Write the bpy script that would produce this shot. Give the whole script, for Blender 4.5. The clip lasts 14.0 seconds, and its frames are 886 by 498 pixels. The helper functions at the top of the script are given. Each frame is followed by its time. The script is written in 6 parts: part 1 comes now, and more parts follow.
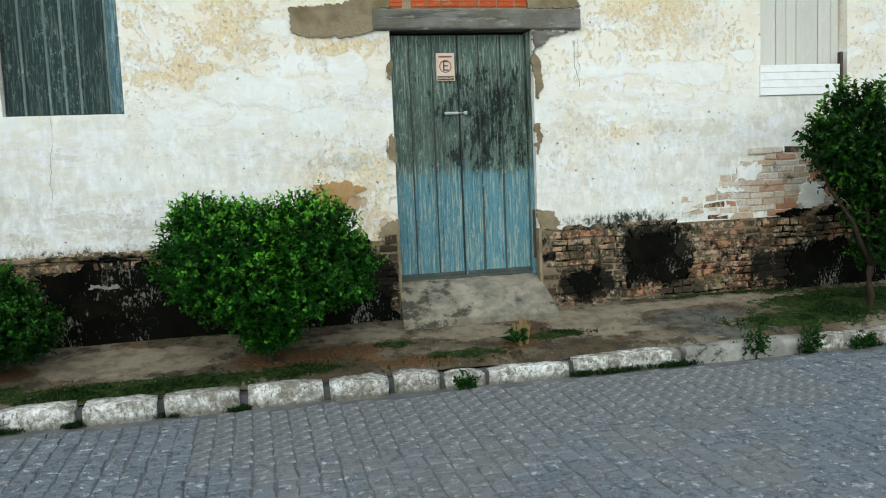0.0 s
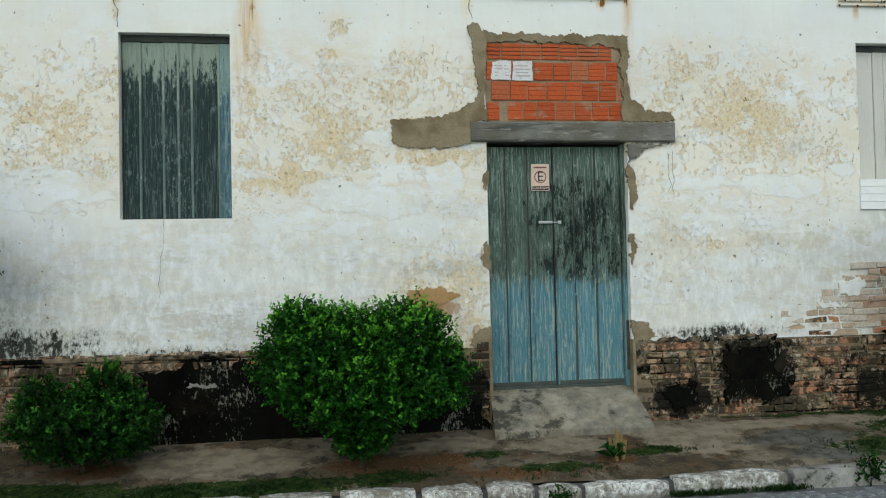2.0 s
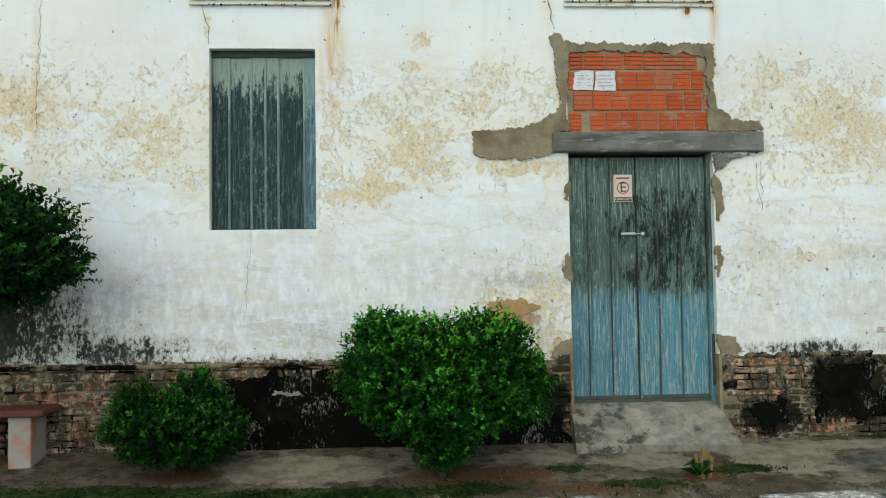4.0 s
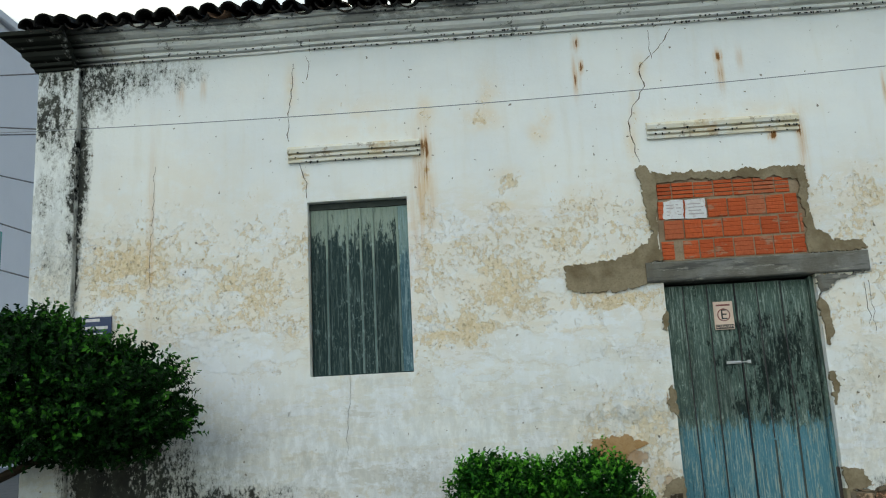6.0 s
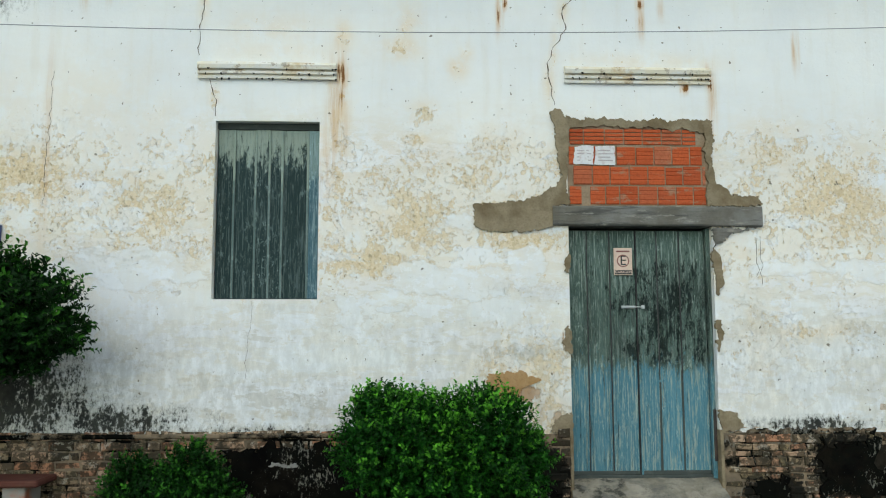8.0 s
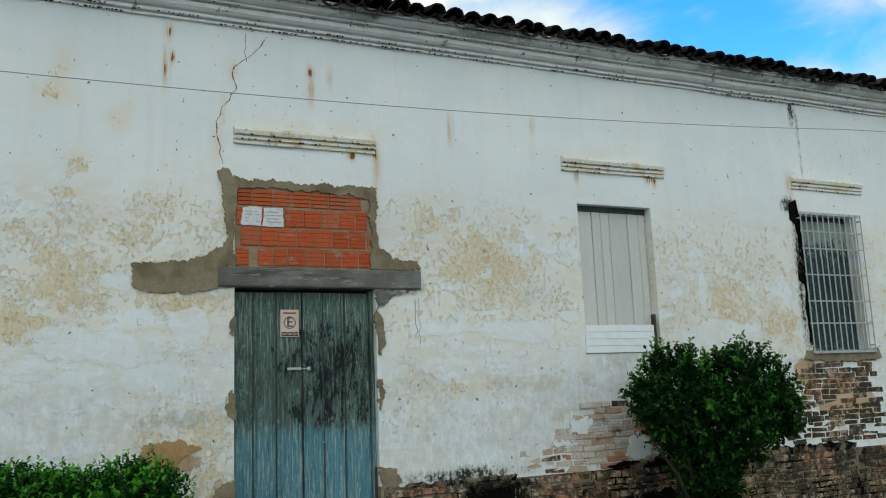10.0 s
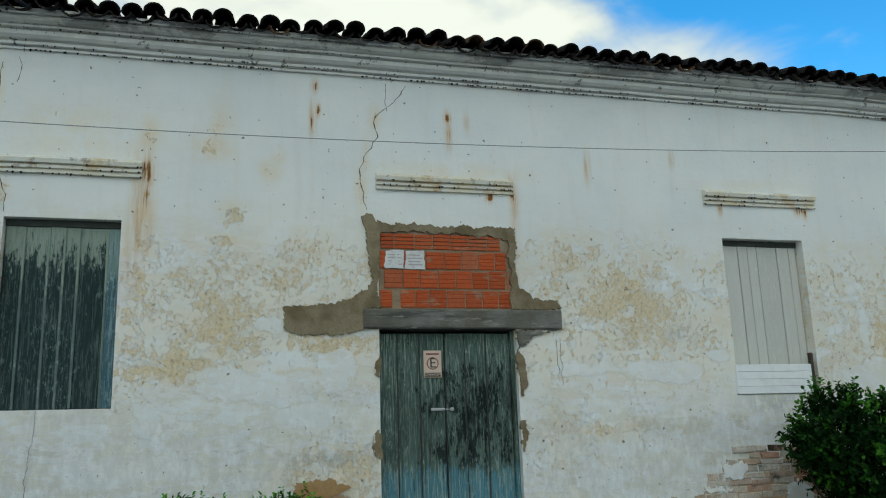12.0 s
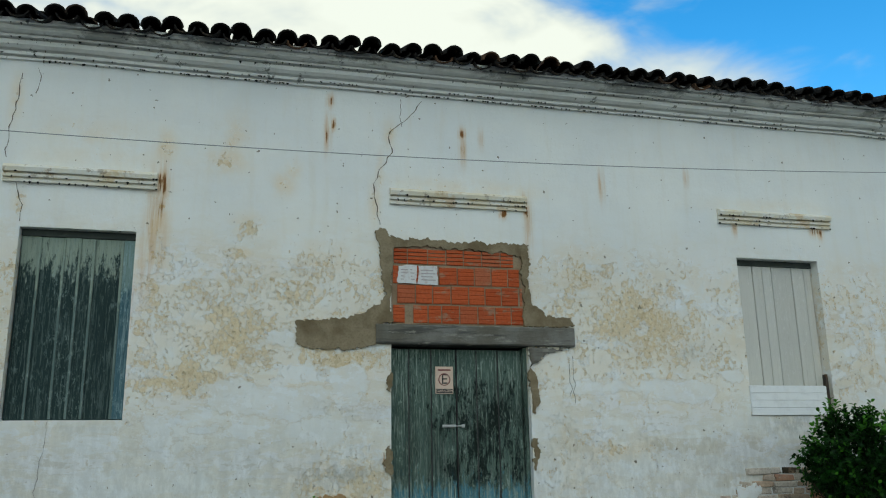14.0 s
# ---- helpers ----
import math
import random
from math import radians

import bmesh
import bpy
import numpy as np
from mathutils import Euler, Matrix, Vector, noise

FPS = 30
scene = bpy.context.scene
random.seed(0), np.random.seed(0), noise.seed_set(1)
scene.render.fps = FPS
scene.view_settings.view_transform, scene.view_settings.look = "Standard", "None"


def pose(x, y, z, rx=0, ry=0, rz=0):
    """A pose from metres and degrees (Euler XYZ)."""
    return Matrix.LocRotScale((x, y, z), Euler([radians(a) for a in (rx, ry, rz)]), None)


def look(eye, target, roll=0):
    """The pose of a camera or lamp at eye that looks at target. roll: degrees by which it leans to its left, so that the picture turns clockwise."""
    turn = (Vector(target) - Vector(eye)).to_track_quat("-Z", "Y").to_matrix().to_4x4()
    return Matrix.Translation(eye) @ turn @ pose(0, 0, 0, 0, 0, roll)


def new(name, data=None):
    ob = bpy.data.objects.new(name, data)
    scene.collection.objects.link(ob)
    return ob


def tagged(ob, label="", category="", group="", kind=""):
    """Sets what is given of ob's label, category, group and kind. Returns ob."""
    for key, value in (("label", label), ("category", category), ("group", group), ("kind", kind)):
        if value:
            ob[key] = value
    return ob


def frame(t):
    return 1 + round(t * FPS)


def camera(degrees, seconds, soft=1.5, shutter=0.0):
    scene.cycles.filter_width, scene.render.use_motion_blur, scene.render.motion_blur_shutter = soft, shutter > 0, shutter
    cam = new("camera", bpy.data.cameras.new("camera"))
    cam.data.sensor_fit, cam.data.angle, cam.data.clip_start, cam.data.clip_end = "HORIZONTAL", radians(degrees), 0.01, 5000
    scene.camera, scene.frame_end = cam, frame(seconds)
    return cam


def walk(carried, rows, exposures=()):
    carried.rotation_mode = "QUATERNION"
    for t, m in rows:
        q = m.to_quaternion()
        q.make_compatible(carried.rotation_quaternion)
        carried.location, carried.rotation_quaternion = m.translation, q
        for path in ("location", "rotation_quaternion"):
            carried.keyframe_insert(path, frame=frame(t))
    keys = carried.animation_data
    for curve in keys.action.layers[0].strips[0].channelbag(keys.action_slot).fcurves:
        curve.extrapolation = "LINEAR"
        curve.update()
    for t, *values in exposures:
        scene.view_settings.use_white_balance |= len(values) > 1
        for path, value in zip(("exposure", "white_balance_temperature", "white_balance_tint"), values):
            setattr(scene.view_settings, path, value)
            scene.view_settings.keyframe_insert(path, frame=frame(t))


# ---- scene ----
cam = camera(56.1, 14.0, 1.1)
PATH = [
    (0, (-1.75, -6.795, 0.973), (-1.317, -4.853, 0.773), -2.4),
    (0.5, (-1.828, -6.793, 0.968), (-1.433, -4.834, 0.887), -1.4),
    (1, (-1.895, -6.797, 0.957), (-1.521, -4.832, 0.969), -1.3),
    (1.5, (-1.901, -6.786, 0.984), (-1.581, -4.813, 1.048), -1.2),
    (2, (-1.941, -6.777, 0.994), (-1.663, -4.797, 1.052), -1.2),
    (2.2, (-1.993, -6.777, 0.999), (-1.712, -4.798, 1.053), -0.9),
    (4.3, (-2.013, -6.773, 1.02), (-1.921, -4.777, 1.118), -0.9),
    (4.5, (-1.986, -6.786, 1.035), (-1.889, -4.796, 1.219), -1.2),
    (4.8, (-1.987, -6.789, 1.048), (-1.878, -4.818, 1.372), -1.5),
    (5, (-2.004, -6.803, 1.066), (-1.902, -4.845, 1.46), -1.8),
    (5.2, (-2.011, -6.795, 1.069), (-1.95, -4.845, 1.511), -2.5),
    (5.5, (-2.02, -6.814, 1.092), (-2.032, -4.864, 1.536), -3.0),
    (6, (-2.031, -6.815, 1.1), (-2.135, -4.857, 1.493), -2.9),
    (6.5, (-2.055, -6.83, 1.117), (-2.276, -4.869, 1.443), -2.1),
    (7, (-2.052, -6.834, 1.122), (-2.313, -4.871, 1.401), -0.6),
    (7.2, (-2.08, -6.814, 1.123), (-2.341, -4.85, 1.4), -0.3),
    (7.4, (-2.091, -6.815, 1.127), (-2.276, -4.842, 1.397), -0.3),
    (7.5, (-2.081, -6.827, 1.127), (-2.195, -4.848, 1.392), -0.4),
    (7.7, (-2.043, -6.8, 1.125), (-2.035, -4.816, 1.378), -0.4),
    (8, (-1.972, -6.814, 1.129), (-1.879, -4.828, 1.348), -0.1),
    (8.2, (-1.95, -6.797, 1.139), (-1.774, -4.814, 1.337), 0.2),
    (8.4, (-1.936, -6.825, 1.142), (-1.606, -4.861, 1.328), 0.1),
    (8.5, (-1.908, -6.829, 1.148), (-1.494, -4.881, 1.331), -0.2),
    (8.7, (-1.858, -6.853, 1.161), (-1.299, -4.941, 1.34), -0.6),
    (9.3, (-1.80, -6.86, 1.21), (-0.985, -5.04, 1.44), -1.2),
    (10.0, (-1.81, -6.86, 1.20), (-1.00, -5.06, 1.53), -2.2),
    (10.8, (-1.834, -6.871, 1.17), (-1.135, -5.039, 1.563), -2.9),
    (11, (-1.825, -6.879, 1.171), (-1.149, -5.04, 1.571), -2.8),
    (11.5, (-1.861, -6.863, 1.192), (-1.263, -5.001, 1.611), -2.4),
    (12, (-1.89, -6.853, 1.18), (-1.379, -4.971, 1.62), -1.8),
    (12.5, (-1.906, -6.833, 1.183), (-1.43, -4.944, 1.634), -1.2),
    (13, (-1.895, -6.842, 1.183), (-1.412, -4.954, 1.633), -0.7),
    (13.5, (-1.905, -6.833, 1.17), (-1.411, -4.951, 1.634), -0.8),
    (14, (-1.915, -6.83, 1.171), (-1.428, -4.95, 1.652), -0.9),
]
EXPOSURES = [(0.0, -0.30, 7600, 0), (0.5, -0.60, 7600, 0), (1.5, -0.67, 7600, 0), (2.2, -0.65, 7550, 0), (4.3, -0.47, 7450, -1), (4.5, -0.49, 7450, -1), (5.0, -0.84, 7300, -2), (5.5, -1.14, 7300, -2),
             (6.0, -0.89, 7300, -2), (6.5, -0.72, 7350, -1), (7.5, -0.59, 7350, -1), (8.5, -0.56, 7350, 0), (8.7, -0.56, 7300, 0), (10.8, -1.34, 7050, -4), (14.0, -1.34, 7050, -5)]
walk(cam, [(t, look(eye, target, roll)) for t, eye, target, roll in PATH], EXPOSURES)

# ---- world and light ----
SUN_EL, SUN_AZ = radians(38), radians(200)
world = bpy.data.worlds.new("sky")
scene.world = world
world.use_nodes = True
wn, wl = world.node_tree.nodes, world.node_tree.links
wn.clear()
sky = wn.new("ShaderNodeTexSky")
sky.sky_type, sky.sun_disc = "NISHITA", False
sky.sun_elevation, sky.sun_rotation = SUN_EL, SUN_AZ
sky.air_density, sky.dust_density, sky.ozone_density = 1.0, 0.4, 3.0
wtc = wn.new("ShaderNodeTexCoord")
wmap = wn.new("ShaderNodeMapping")
wmap.inputs["Scale"].default_value = (1.0, 1.0, 2.2)
wmap.inputs["Location"].default_value = (0.35, 0.1, 0.0)
wnoise = wn.new("ShaderNodeTexNoise")
wnoise.inputs["Scale"].default_value, wnoise.inputs["Detail"].default_value = 2.6, 8.0
wnoise.inputs["Roughness"].default_value, wnoise.inputs["Distortion"].default_value = 0.52, 0.3
wramp = wn.new("ShaderNodeMapRange")
wramp.interpolation_type = "SMOOTHSTEP"
wramp.inputs["From Min"].default_value, wramp.inputs["From Max"].default_value = 0.36, 0.66
wmix = wn.new("ShaderNodeMix")
wmix.data_type = "RGBA"
wbg = wn.new("ShaderNodeBackground")
wbg.inputs["Strength"].default_value = 0.14
wout = wn.new("ShaderNodeOutputWorld")
wl.new(wtc.outputs["Generated"], wmap.inputs["Vector"])
wl.new(wmap.outputs["Vector"], wnoise.inputs["Vector"])
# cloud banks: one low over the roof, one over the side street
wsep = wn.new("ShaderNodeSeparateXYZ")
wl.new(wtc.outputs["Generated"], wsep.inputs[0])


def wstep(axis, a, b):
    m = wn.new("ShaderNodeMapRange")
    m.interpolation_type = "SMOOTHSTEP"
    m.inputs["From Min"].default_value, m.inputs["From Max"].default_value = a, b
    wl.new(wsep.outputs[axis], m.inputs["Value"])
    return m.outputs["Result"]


def wmath(op, a, b):
    m = wn.new("ShaderNodeMath")
    m.operation = op
    for s, v in zip(m.inputs, (a, b)):
        if isinstance(v, float):
            s.default_value = v
        else:
            wl.new(v, s)
    return m.outputs[0]


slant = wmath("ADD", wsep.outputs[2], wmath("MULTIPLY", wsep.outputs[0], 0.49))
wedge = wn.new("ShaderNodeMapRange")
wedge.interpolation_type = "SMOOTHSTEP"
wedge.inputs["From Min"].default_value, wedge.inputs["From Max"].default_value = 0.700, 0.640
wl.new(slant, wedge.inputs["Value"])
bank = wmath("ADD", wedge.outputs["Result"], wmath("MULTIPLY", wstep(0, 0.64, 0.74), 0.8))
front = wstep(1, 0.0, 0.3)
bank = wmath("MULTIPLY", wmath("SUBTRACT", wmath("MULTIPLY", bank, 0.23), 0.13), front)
wfine = wn.new("ShaderNodeTexNoise")
wfine.inputs["Scale"].default_value, wfine.inputs["Detail"].default_value, wfine.inputs["Distortion"].default_value = 7.0, 9.0, 0.6
wl.new(wmap.outputs["Vector"], wfine.inputs["Vector"])
ruffle = wmath("MULTIPLY", wmath("SUBTRACT", wfine.outputs["Fac"], 0.5), 0.55)
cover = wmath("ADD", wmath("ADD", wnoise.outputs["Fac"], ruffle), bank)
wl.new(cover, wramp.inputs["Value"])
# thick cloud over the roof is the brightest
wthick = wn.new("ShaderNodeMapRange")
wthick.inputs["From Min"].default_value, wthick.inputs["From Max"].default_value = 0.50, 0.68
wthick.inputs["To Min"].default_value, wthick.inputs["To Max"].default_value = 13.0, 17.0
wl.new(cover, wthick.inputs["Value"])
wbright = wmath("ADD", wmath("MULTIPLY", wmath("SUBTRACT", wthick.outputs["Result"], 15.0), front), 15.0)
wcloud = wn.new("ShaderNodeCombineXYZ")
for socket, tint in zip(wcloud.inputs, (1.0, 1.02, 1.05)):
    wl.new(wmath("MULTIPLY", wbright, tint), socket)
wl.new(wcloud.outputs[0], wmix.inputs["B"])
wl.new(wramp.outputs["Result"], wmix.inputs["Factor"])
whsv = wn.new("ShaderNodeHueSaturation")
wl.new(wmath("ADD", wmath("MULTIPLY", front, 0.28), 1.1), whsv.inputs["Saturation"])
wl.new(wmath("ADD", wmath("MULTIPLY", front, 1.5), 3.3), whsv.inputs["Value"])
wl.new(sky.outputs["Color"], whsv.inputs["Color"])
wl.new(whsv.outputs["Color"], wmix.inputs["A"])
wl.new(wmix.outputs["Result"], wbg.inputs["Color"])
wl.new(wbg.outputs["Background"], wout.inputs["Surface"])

sun_data = bpy.data.lights.new("sun", "SUN")
sun_data.energy, sun_data.angle, sun_data.color = 0.86, radians(40), (1.0, 0.96, 0.9)
sun = new("sun", sun_data)
sun.matrix_world = look((-5, -14.5, 12), (0, 0, 0))


# ---- materials ----
class Nodes:
    """A small node builder for one material."""

    def __init__(self, name, rough=0.85, metal=0.0):
        self.mat = bpy.data.materials.new(name)
        self.mat.use_nodes = True
        self.n, self.l = self.mat.node_tree.nodes, self.mat.node_tree.links
        self.bsdf = self.n["Principled BSDF"]
        self.bsdf.inputs["Roughness"].default_value = rough
        self.bsdf.inputs["Metallic"].default_value = metal
        self.bsdf.inputs["Specular IOR Level"].default_value = 0.08 if rough > 0.7 else 0.4
        self.tc = self.n.new("ShaderNodeTexCoord").outputs["Object"]

    def put(self, socket, value):
        if isinstance(value, bpy.types.NodeSocket):
            self.l.new(value, socket)
        else:
            if isinstance(value, tuple) and len(value) == 3 and socket.type == "RGBA":
                value = (*value, 1)
            socket.default_value = value

    def scaled(self, s, loc=(0, 0, 0)):
        m = self.n.new("ShaderNodeMapping")
        self.put(m.inputs["Vector"], self.tc)
        m.inputs["Scale"].default_value, m.inputs["Location"].default_value = s, loc
        return m.outputs["Vector"]

    def noise(self, scale, detail=5, rough=0.55, stretch=None, loc=(0, 0, 0), distort=0.0):
        t = self.n.new("ShaderNodeTexNoise")
        self.put(t.inputs["Vector"], self.scaled(stretch or (1, 1, 1), loc))
        t.inputs["Scale"].default_value, t.inputs["Detail"].default_value = scale, detail
        t.inputs["Roughness"].default_value, t.inputs["Distortion"].default_value = rough, distort
        return t.outputs["Fac"]

    def attr(self, name):
        a = self.n.new("ShaderNodeAttribute")
        a.attribute_name = name
        return a.outputs["Fac"]

    def math(self, op, a, b=0.0):
        m = self.n.new("ShaderNodeMath")
        m.operation = op
        self.put(m.inputs[0], a)
        self.put(m.inputs[1], b)
        return m.outputs[0]

    def step(self, v, a, b, lo=0.0, hi=1.0):
        m = self.n.new("ShaderNodeMapRange")
        m.interpolation_type = "SMOOTHSTEP"
        self.put(m.inputs["Value"], v)
        for k, x in (("From Min", a), ("From Max", b), ("To Min", lo), ("To Max", hi)):
            m.inputs[k].default_value = x
        return m.outputs["Result"]

    def mix(self, fac, a, b):
        m = self.n.new("ShaderNodeMix")
        m.data_type = "RGBA"
        self.put(m.inputs["Factor"], fac)
        self.put(m.inputs["A"], a)
        self.put(m.inputs["B"], b)
        return m.outputs["Result"]

    def axis(self, i):
        s = self.n.new("ShaderNodeSeparateXYZ")
        self.put(s.inputs[0], self.tc)
        return s.outputs[i]

    def rnd(self):
        return self.n.new("ShaderNodeObjectInfo").outputs["Random"]

    def island(self):
        return self.n.new("ShaderNodeNewGeometry").outputs["Random Per Island"]

    def done(self, color, bump=None, strength=0.3, dist=0.01, rough=None):
        self.put(self.bsdf.inputs["Base Color"], color)
        if rough is not None:
            self.put(self.bsdf.inputs["Roughness"], rough)
        if bump is not None:
            b = self.n.new("ShaderNodeBump")
            b.inputs["Strength"].default_value, b.inputs["Distance"].default_value = strength, dist
            self.put(b.inputs["Height"], bump)
            self.put(self.bsdf.inputs["Normal"], b.outputs["Normal"])
        return self.mat


def mat_plaster():
    k = Nodes("old_lime_plaster", 0.92)
    big, mid, fine = k.noise(0.9, 6), k.noise(4.5, 9, 0.62), k.noise(38, 4, 0.6)
    streak = k.noise(3.0, 6, 0.6, (3.2, 1, 0.35))
    flake = k.noise(6.5, 12, 0.7, loc=(3, 1, 7))
    crumb = k.math("ADD", k.math("MULTIPLY", flake, 0.5), k.math("MULTIPLY", k.noise(19, 10, 0.72, (1, 1, 0.85), loc=(8, 1, 2)), 0.5))
    col = k.mix(k.step(big, 0.35, 0.65), (0.80, 0.81, 0.79), (0.74, 0.76, 0.76))
    col = k.mix(k.step(streak, 0.48, 0.75, 0, 0.22), col, (0.68, 0.62, 0.50))
    # worn coats in uneven horizontal bands, commoner low down
    worn = k.step(k.axis(2), 3.25, 2.55, 0.12, 1.0)
    low = k.step(k.axis(2), 2.5, 0.9)
    coat = k.math("ADD", k.noise(1.7, 14, 0.68, (0.5, 1, 1.5), loc=(2, 3, 1)), k.math("MULTIPLY", low, 0.055))
    col = k.mix(k.math("MULTIPLY", k.step(coat, 0.50, 0.56, 0, 0.5), worn), col, (0.68, 0.64, 0.55))
    col = k.mix(k.math("MULTIPLY", k.step(coat, 0.57, 0.60, 0, 0.75), worn), col, (0.78, 0.80, 0.83))
    col = k.mix(k.math("MULTIPLY", k.step(coat, 0.635, 0.65, 0, 0.6), worn), col, (0.57, 0.54, 0.47))
    scab = k.noise(24, 12, 0.75, (1, 1, 1), loc=(6, 1, 3))
    scab = k.math("ADD", scab, k.math("MULTIPLY", k.noise(2.3, 6, 0.6, (0.6, 1, 1.5), loc=(9, 9, 1)), 0.4))
    scab = k.step(k.math("ADD", scab, k.math("MULTIPLY", k.attr("damp"), 0.08)), 0.80, 0.84, 0, 0.7)
    scab = k.math("MULTIPLY", scab, k.math("MULTIPLY", worn, k.step(k.noise(1.3, 4, 0.55, (0.7, 1, 1.4), loc=(3, 7, 5)), 0.44, 0.60, 0.12, 0.9)))
    col = k.mix(k.math("MULTIPLY", scab, 0.55), col, (0.47, 0.44, 0.38))
    col = k.mix(k.math("MULTIPLY", k.step(k.noise(1.5, 7, 0.6, (0.8, 1, 1.2), loc=(7, 3, 3)), 0.44, 0.62, 0, 0.26), worn), col, (0.78, 0.72, 0.60))
    # soft ochre wash, then hard-edged lost coats
    wash = k.math("MULTIPLY", k.attr("ochre"), k.step(mid, 0.3, 0.58))
    col = k.mix(k.math("MULTIPLY", wash, 0.8), col, (0.77, 0.62, 0.42))
    lime_edge = k.math("ADD", k.attr("lime"), k.math("MULTIPLY", k.math("SUBTRACT", k.noise(3.4, 12, 0.66, (0.8, 1, 1.2), loc=(7, 2, 6)), 0.5), 1.5))
    lime = k.step(lime_edge, 0.44, 0.56)
    edge = k.math("ADD", k.math("MULTIPLY", k.attr("ochre"), 0.17), k.math("MULTIPLY", crumb, k.step(worn, 0, 1, 0.9, 1.0)))
    edge = k.math("SUBTRACT", edge, k.math("MULTIPLY", lime, 0.11))
    tan = k.math("ADD", k.attr("tan"), k.math("MULTIPLY", k.math("SUBTRACT", k.noise(3.0, 12, 0.68, (0.5, 1, 1.6), loc=(2, 8, 4)), 0.5), 1.6))
    tan_bits = k.step(k.noise(15, 9, 0.7, (1.6, 1, 0.55), loc=(3, 3, 9)), 0.36, 0.62, 0.25, 1.0)
    col = k.mix(k.math("MULTIPLY", k.step(tan, 0.45, 0.58, 0, 0.7), tan_bits), col, (0.60, 0.545, 0.44))
    col = k.mix(k.math("MULTIPLY", lime, k.step(k.noise(5, 9, 0.7, (1.3, 1, 0.7), loc=(6, 6, 2)), 0.3, 0.65, 0.7, 0.3)), col, k.mix(k.step(mid, 0.35, 0.65), (0.77, 0.80, 0.82), (0.71, 0.745, 0.77)))
    lip = k.math("MULTIPLY", k.step(lime_edge, 0.44, 0.475), k.step(lime_edge, 0.51, 0.475))
    col = k.mix(k.math("MULTIPLY", k.math("MULTIPLY", lip, 0.35), k.step(k.attr("lime"), 0.12, 0.3)), col, (0.60, 0.52, 0.40))
    lost = k.step(edge, 0.595, 0.615)
    col = k.mix(k.math("MULTIPLY", lost, 0.76), col, k.mix(k.step(fine, 0.35, 0.65), (0.64, 0.49, 0.29), (0.75, 0.63, 0.43)))
    rim = k.math("MULTIPLY", k.step(edge, 0.575, 0.59), k.step(edge, 0.61, 0.595))
    col = k.mix(k.math("MULTIPLY", rim, 0.45), col, (0.84, 0.83, 0.79))
    deep = k.step(edge, 0.675, 0.69)
    col = k.mix(k.math("MULTIPLY", deep, 0.5), col, (0.50, 0.38, 0.22))
    pale = k.step(k.math("ADD", flake, k.math("MULTIPLY", mid, 0.6)), 0.87, 0.90)
    col = k.mix(k.math("MULTIPLY", k.math("MULTIPLY", pale, 0.5), worn), col, (0.83, 0.85, 0.87))
    patch = k.step(k.math("ADD", k.noise(2.1, 12, 0.66, (0.8, 1, 1.6), loc=(1, 6, 2)), k.math("MULTIPLY", crumb, 0.3)), 0.71, 0.73)
    col = k.mix(k.math("MULTIPLY", k.math("MULTIPLY", patch, 0.55), worn), col, (0.80, 0.83, 0.86))
    pit = k.step(k.math("ADD", k.noise(34, 6, 0.7, (1, 1, 0.8), loc=(5, 5, 5)), k.math("MULTIPLY", k.step(edge, 0.53, 0.66), 0.10)), 0.675, 0.71)
    col = k.mix(k.math("MULTIPLY", pit, 0.55), col, (0.30, 0.23, 0.14))
    # exposed adobe render
    bare = k.step(k.math("ADD", k.attr("bare"), k.math("MULTIPLY", flake, 0.5)), 0.70, 0.74)
    col = k.mix(bare, col, k.mix(k.step(mid, 0.35, 0.65), (0.46, 0.27, 0.13), (0.56, 0.40, 0.26)))
    # rust runs and damp grey
    rust = k.math("MULTIPLY", k.attr("rust"), k.step(k.noise(9, 7, 0.65, (3.5, 1, 0.25), loc=(1, 1, 8)), 0.36, 0.60, 0.25, 1.15))
    col = k.mix(rust, col, (0.58, 0.33, 0.11))
    col = k.mix(k.step(rust, 0.55, 0.85, 0, 0.9), col, (0.17, 0.065, 0.02))
    damp = k.math("MULTIPLY", k.attr("damp"), k.step(k.noise(9, 10, 0.7, (1.6, 1, 0.7)), 0.36, 0.60))
    col = k.mix(k.math("MULTIPLY", damp, 0.75), col, (0.40, 0.40, 0.37))
    speck = k.math("MULTIPLY", k.math("SUBTRACT", k.noise(26, 12, 0.78, (1.2, 1, 0.75)), 0.5), 2.0)
    blot = k.math("MULTIPLY", k.math("SUBTRACT", k.noise(6, 8, 0.65, (1.3, 1, 0.5), loc=(4, 1, 1)), 0.5), 1.2)
    m = k.math("ADD", k.math("ADD", k.attr("mold"), speck), blot)
    m = k.math("MULTIPLY", m, k.step(k.attr("mold"), 0.04, 0.2))
    col = k.mix(k.step(m, 0.12, 0.45, 0, 0.6), col, (0.36, 0.36, 0.33))
    col = k.mix(k.step(m, 0.38, 0.62, 0, 0.95), col, k.mix(k.step(mid, 0.4, 0.6), (0.007, 0.008, 0.006), (0.035, 0.036, 0.027)))
    # small pocks
    pock = k.step(k.noise(19, 2, 0.5, loc=(9, 2, 4)), 0.715, 0.73)
    col = k.mix(k.math("MULTIPLY", pock, 0.85), col, (0.17, 0.14, 0.10))
    spots = k.step(k.noise(30, 3, 0.6, loc=(2, 9, 1)), 0.70, 0.74, 0, 0.4)
    col = k.mix(spots, col, (0.42, 0.40, 0.35))
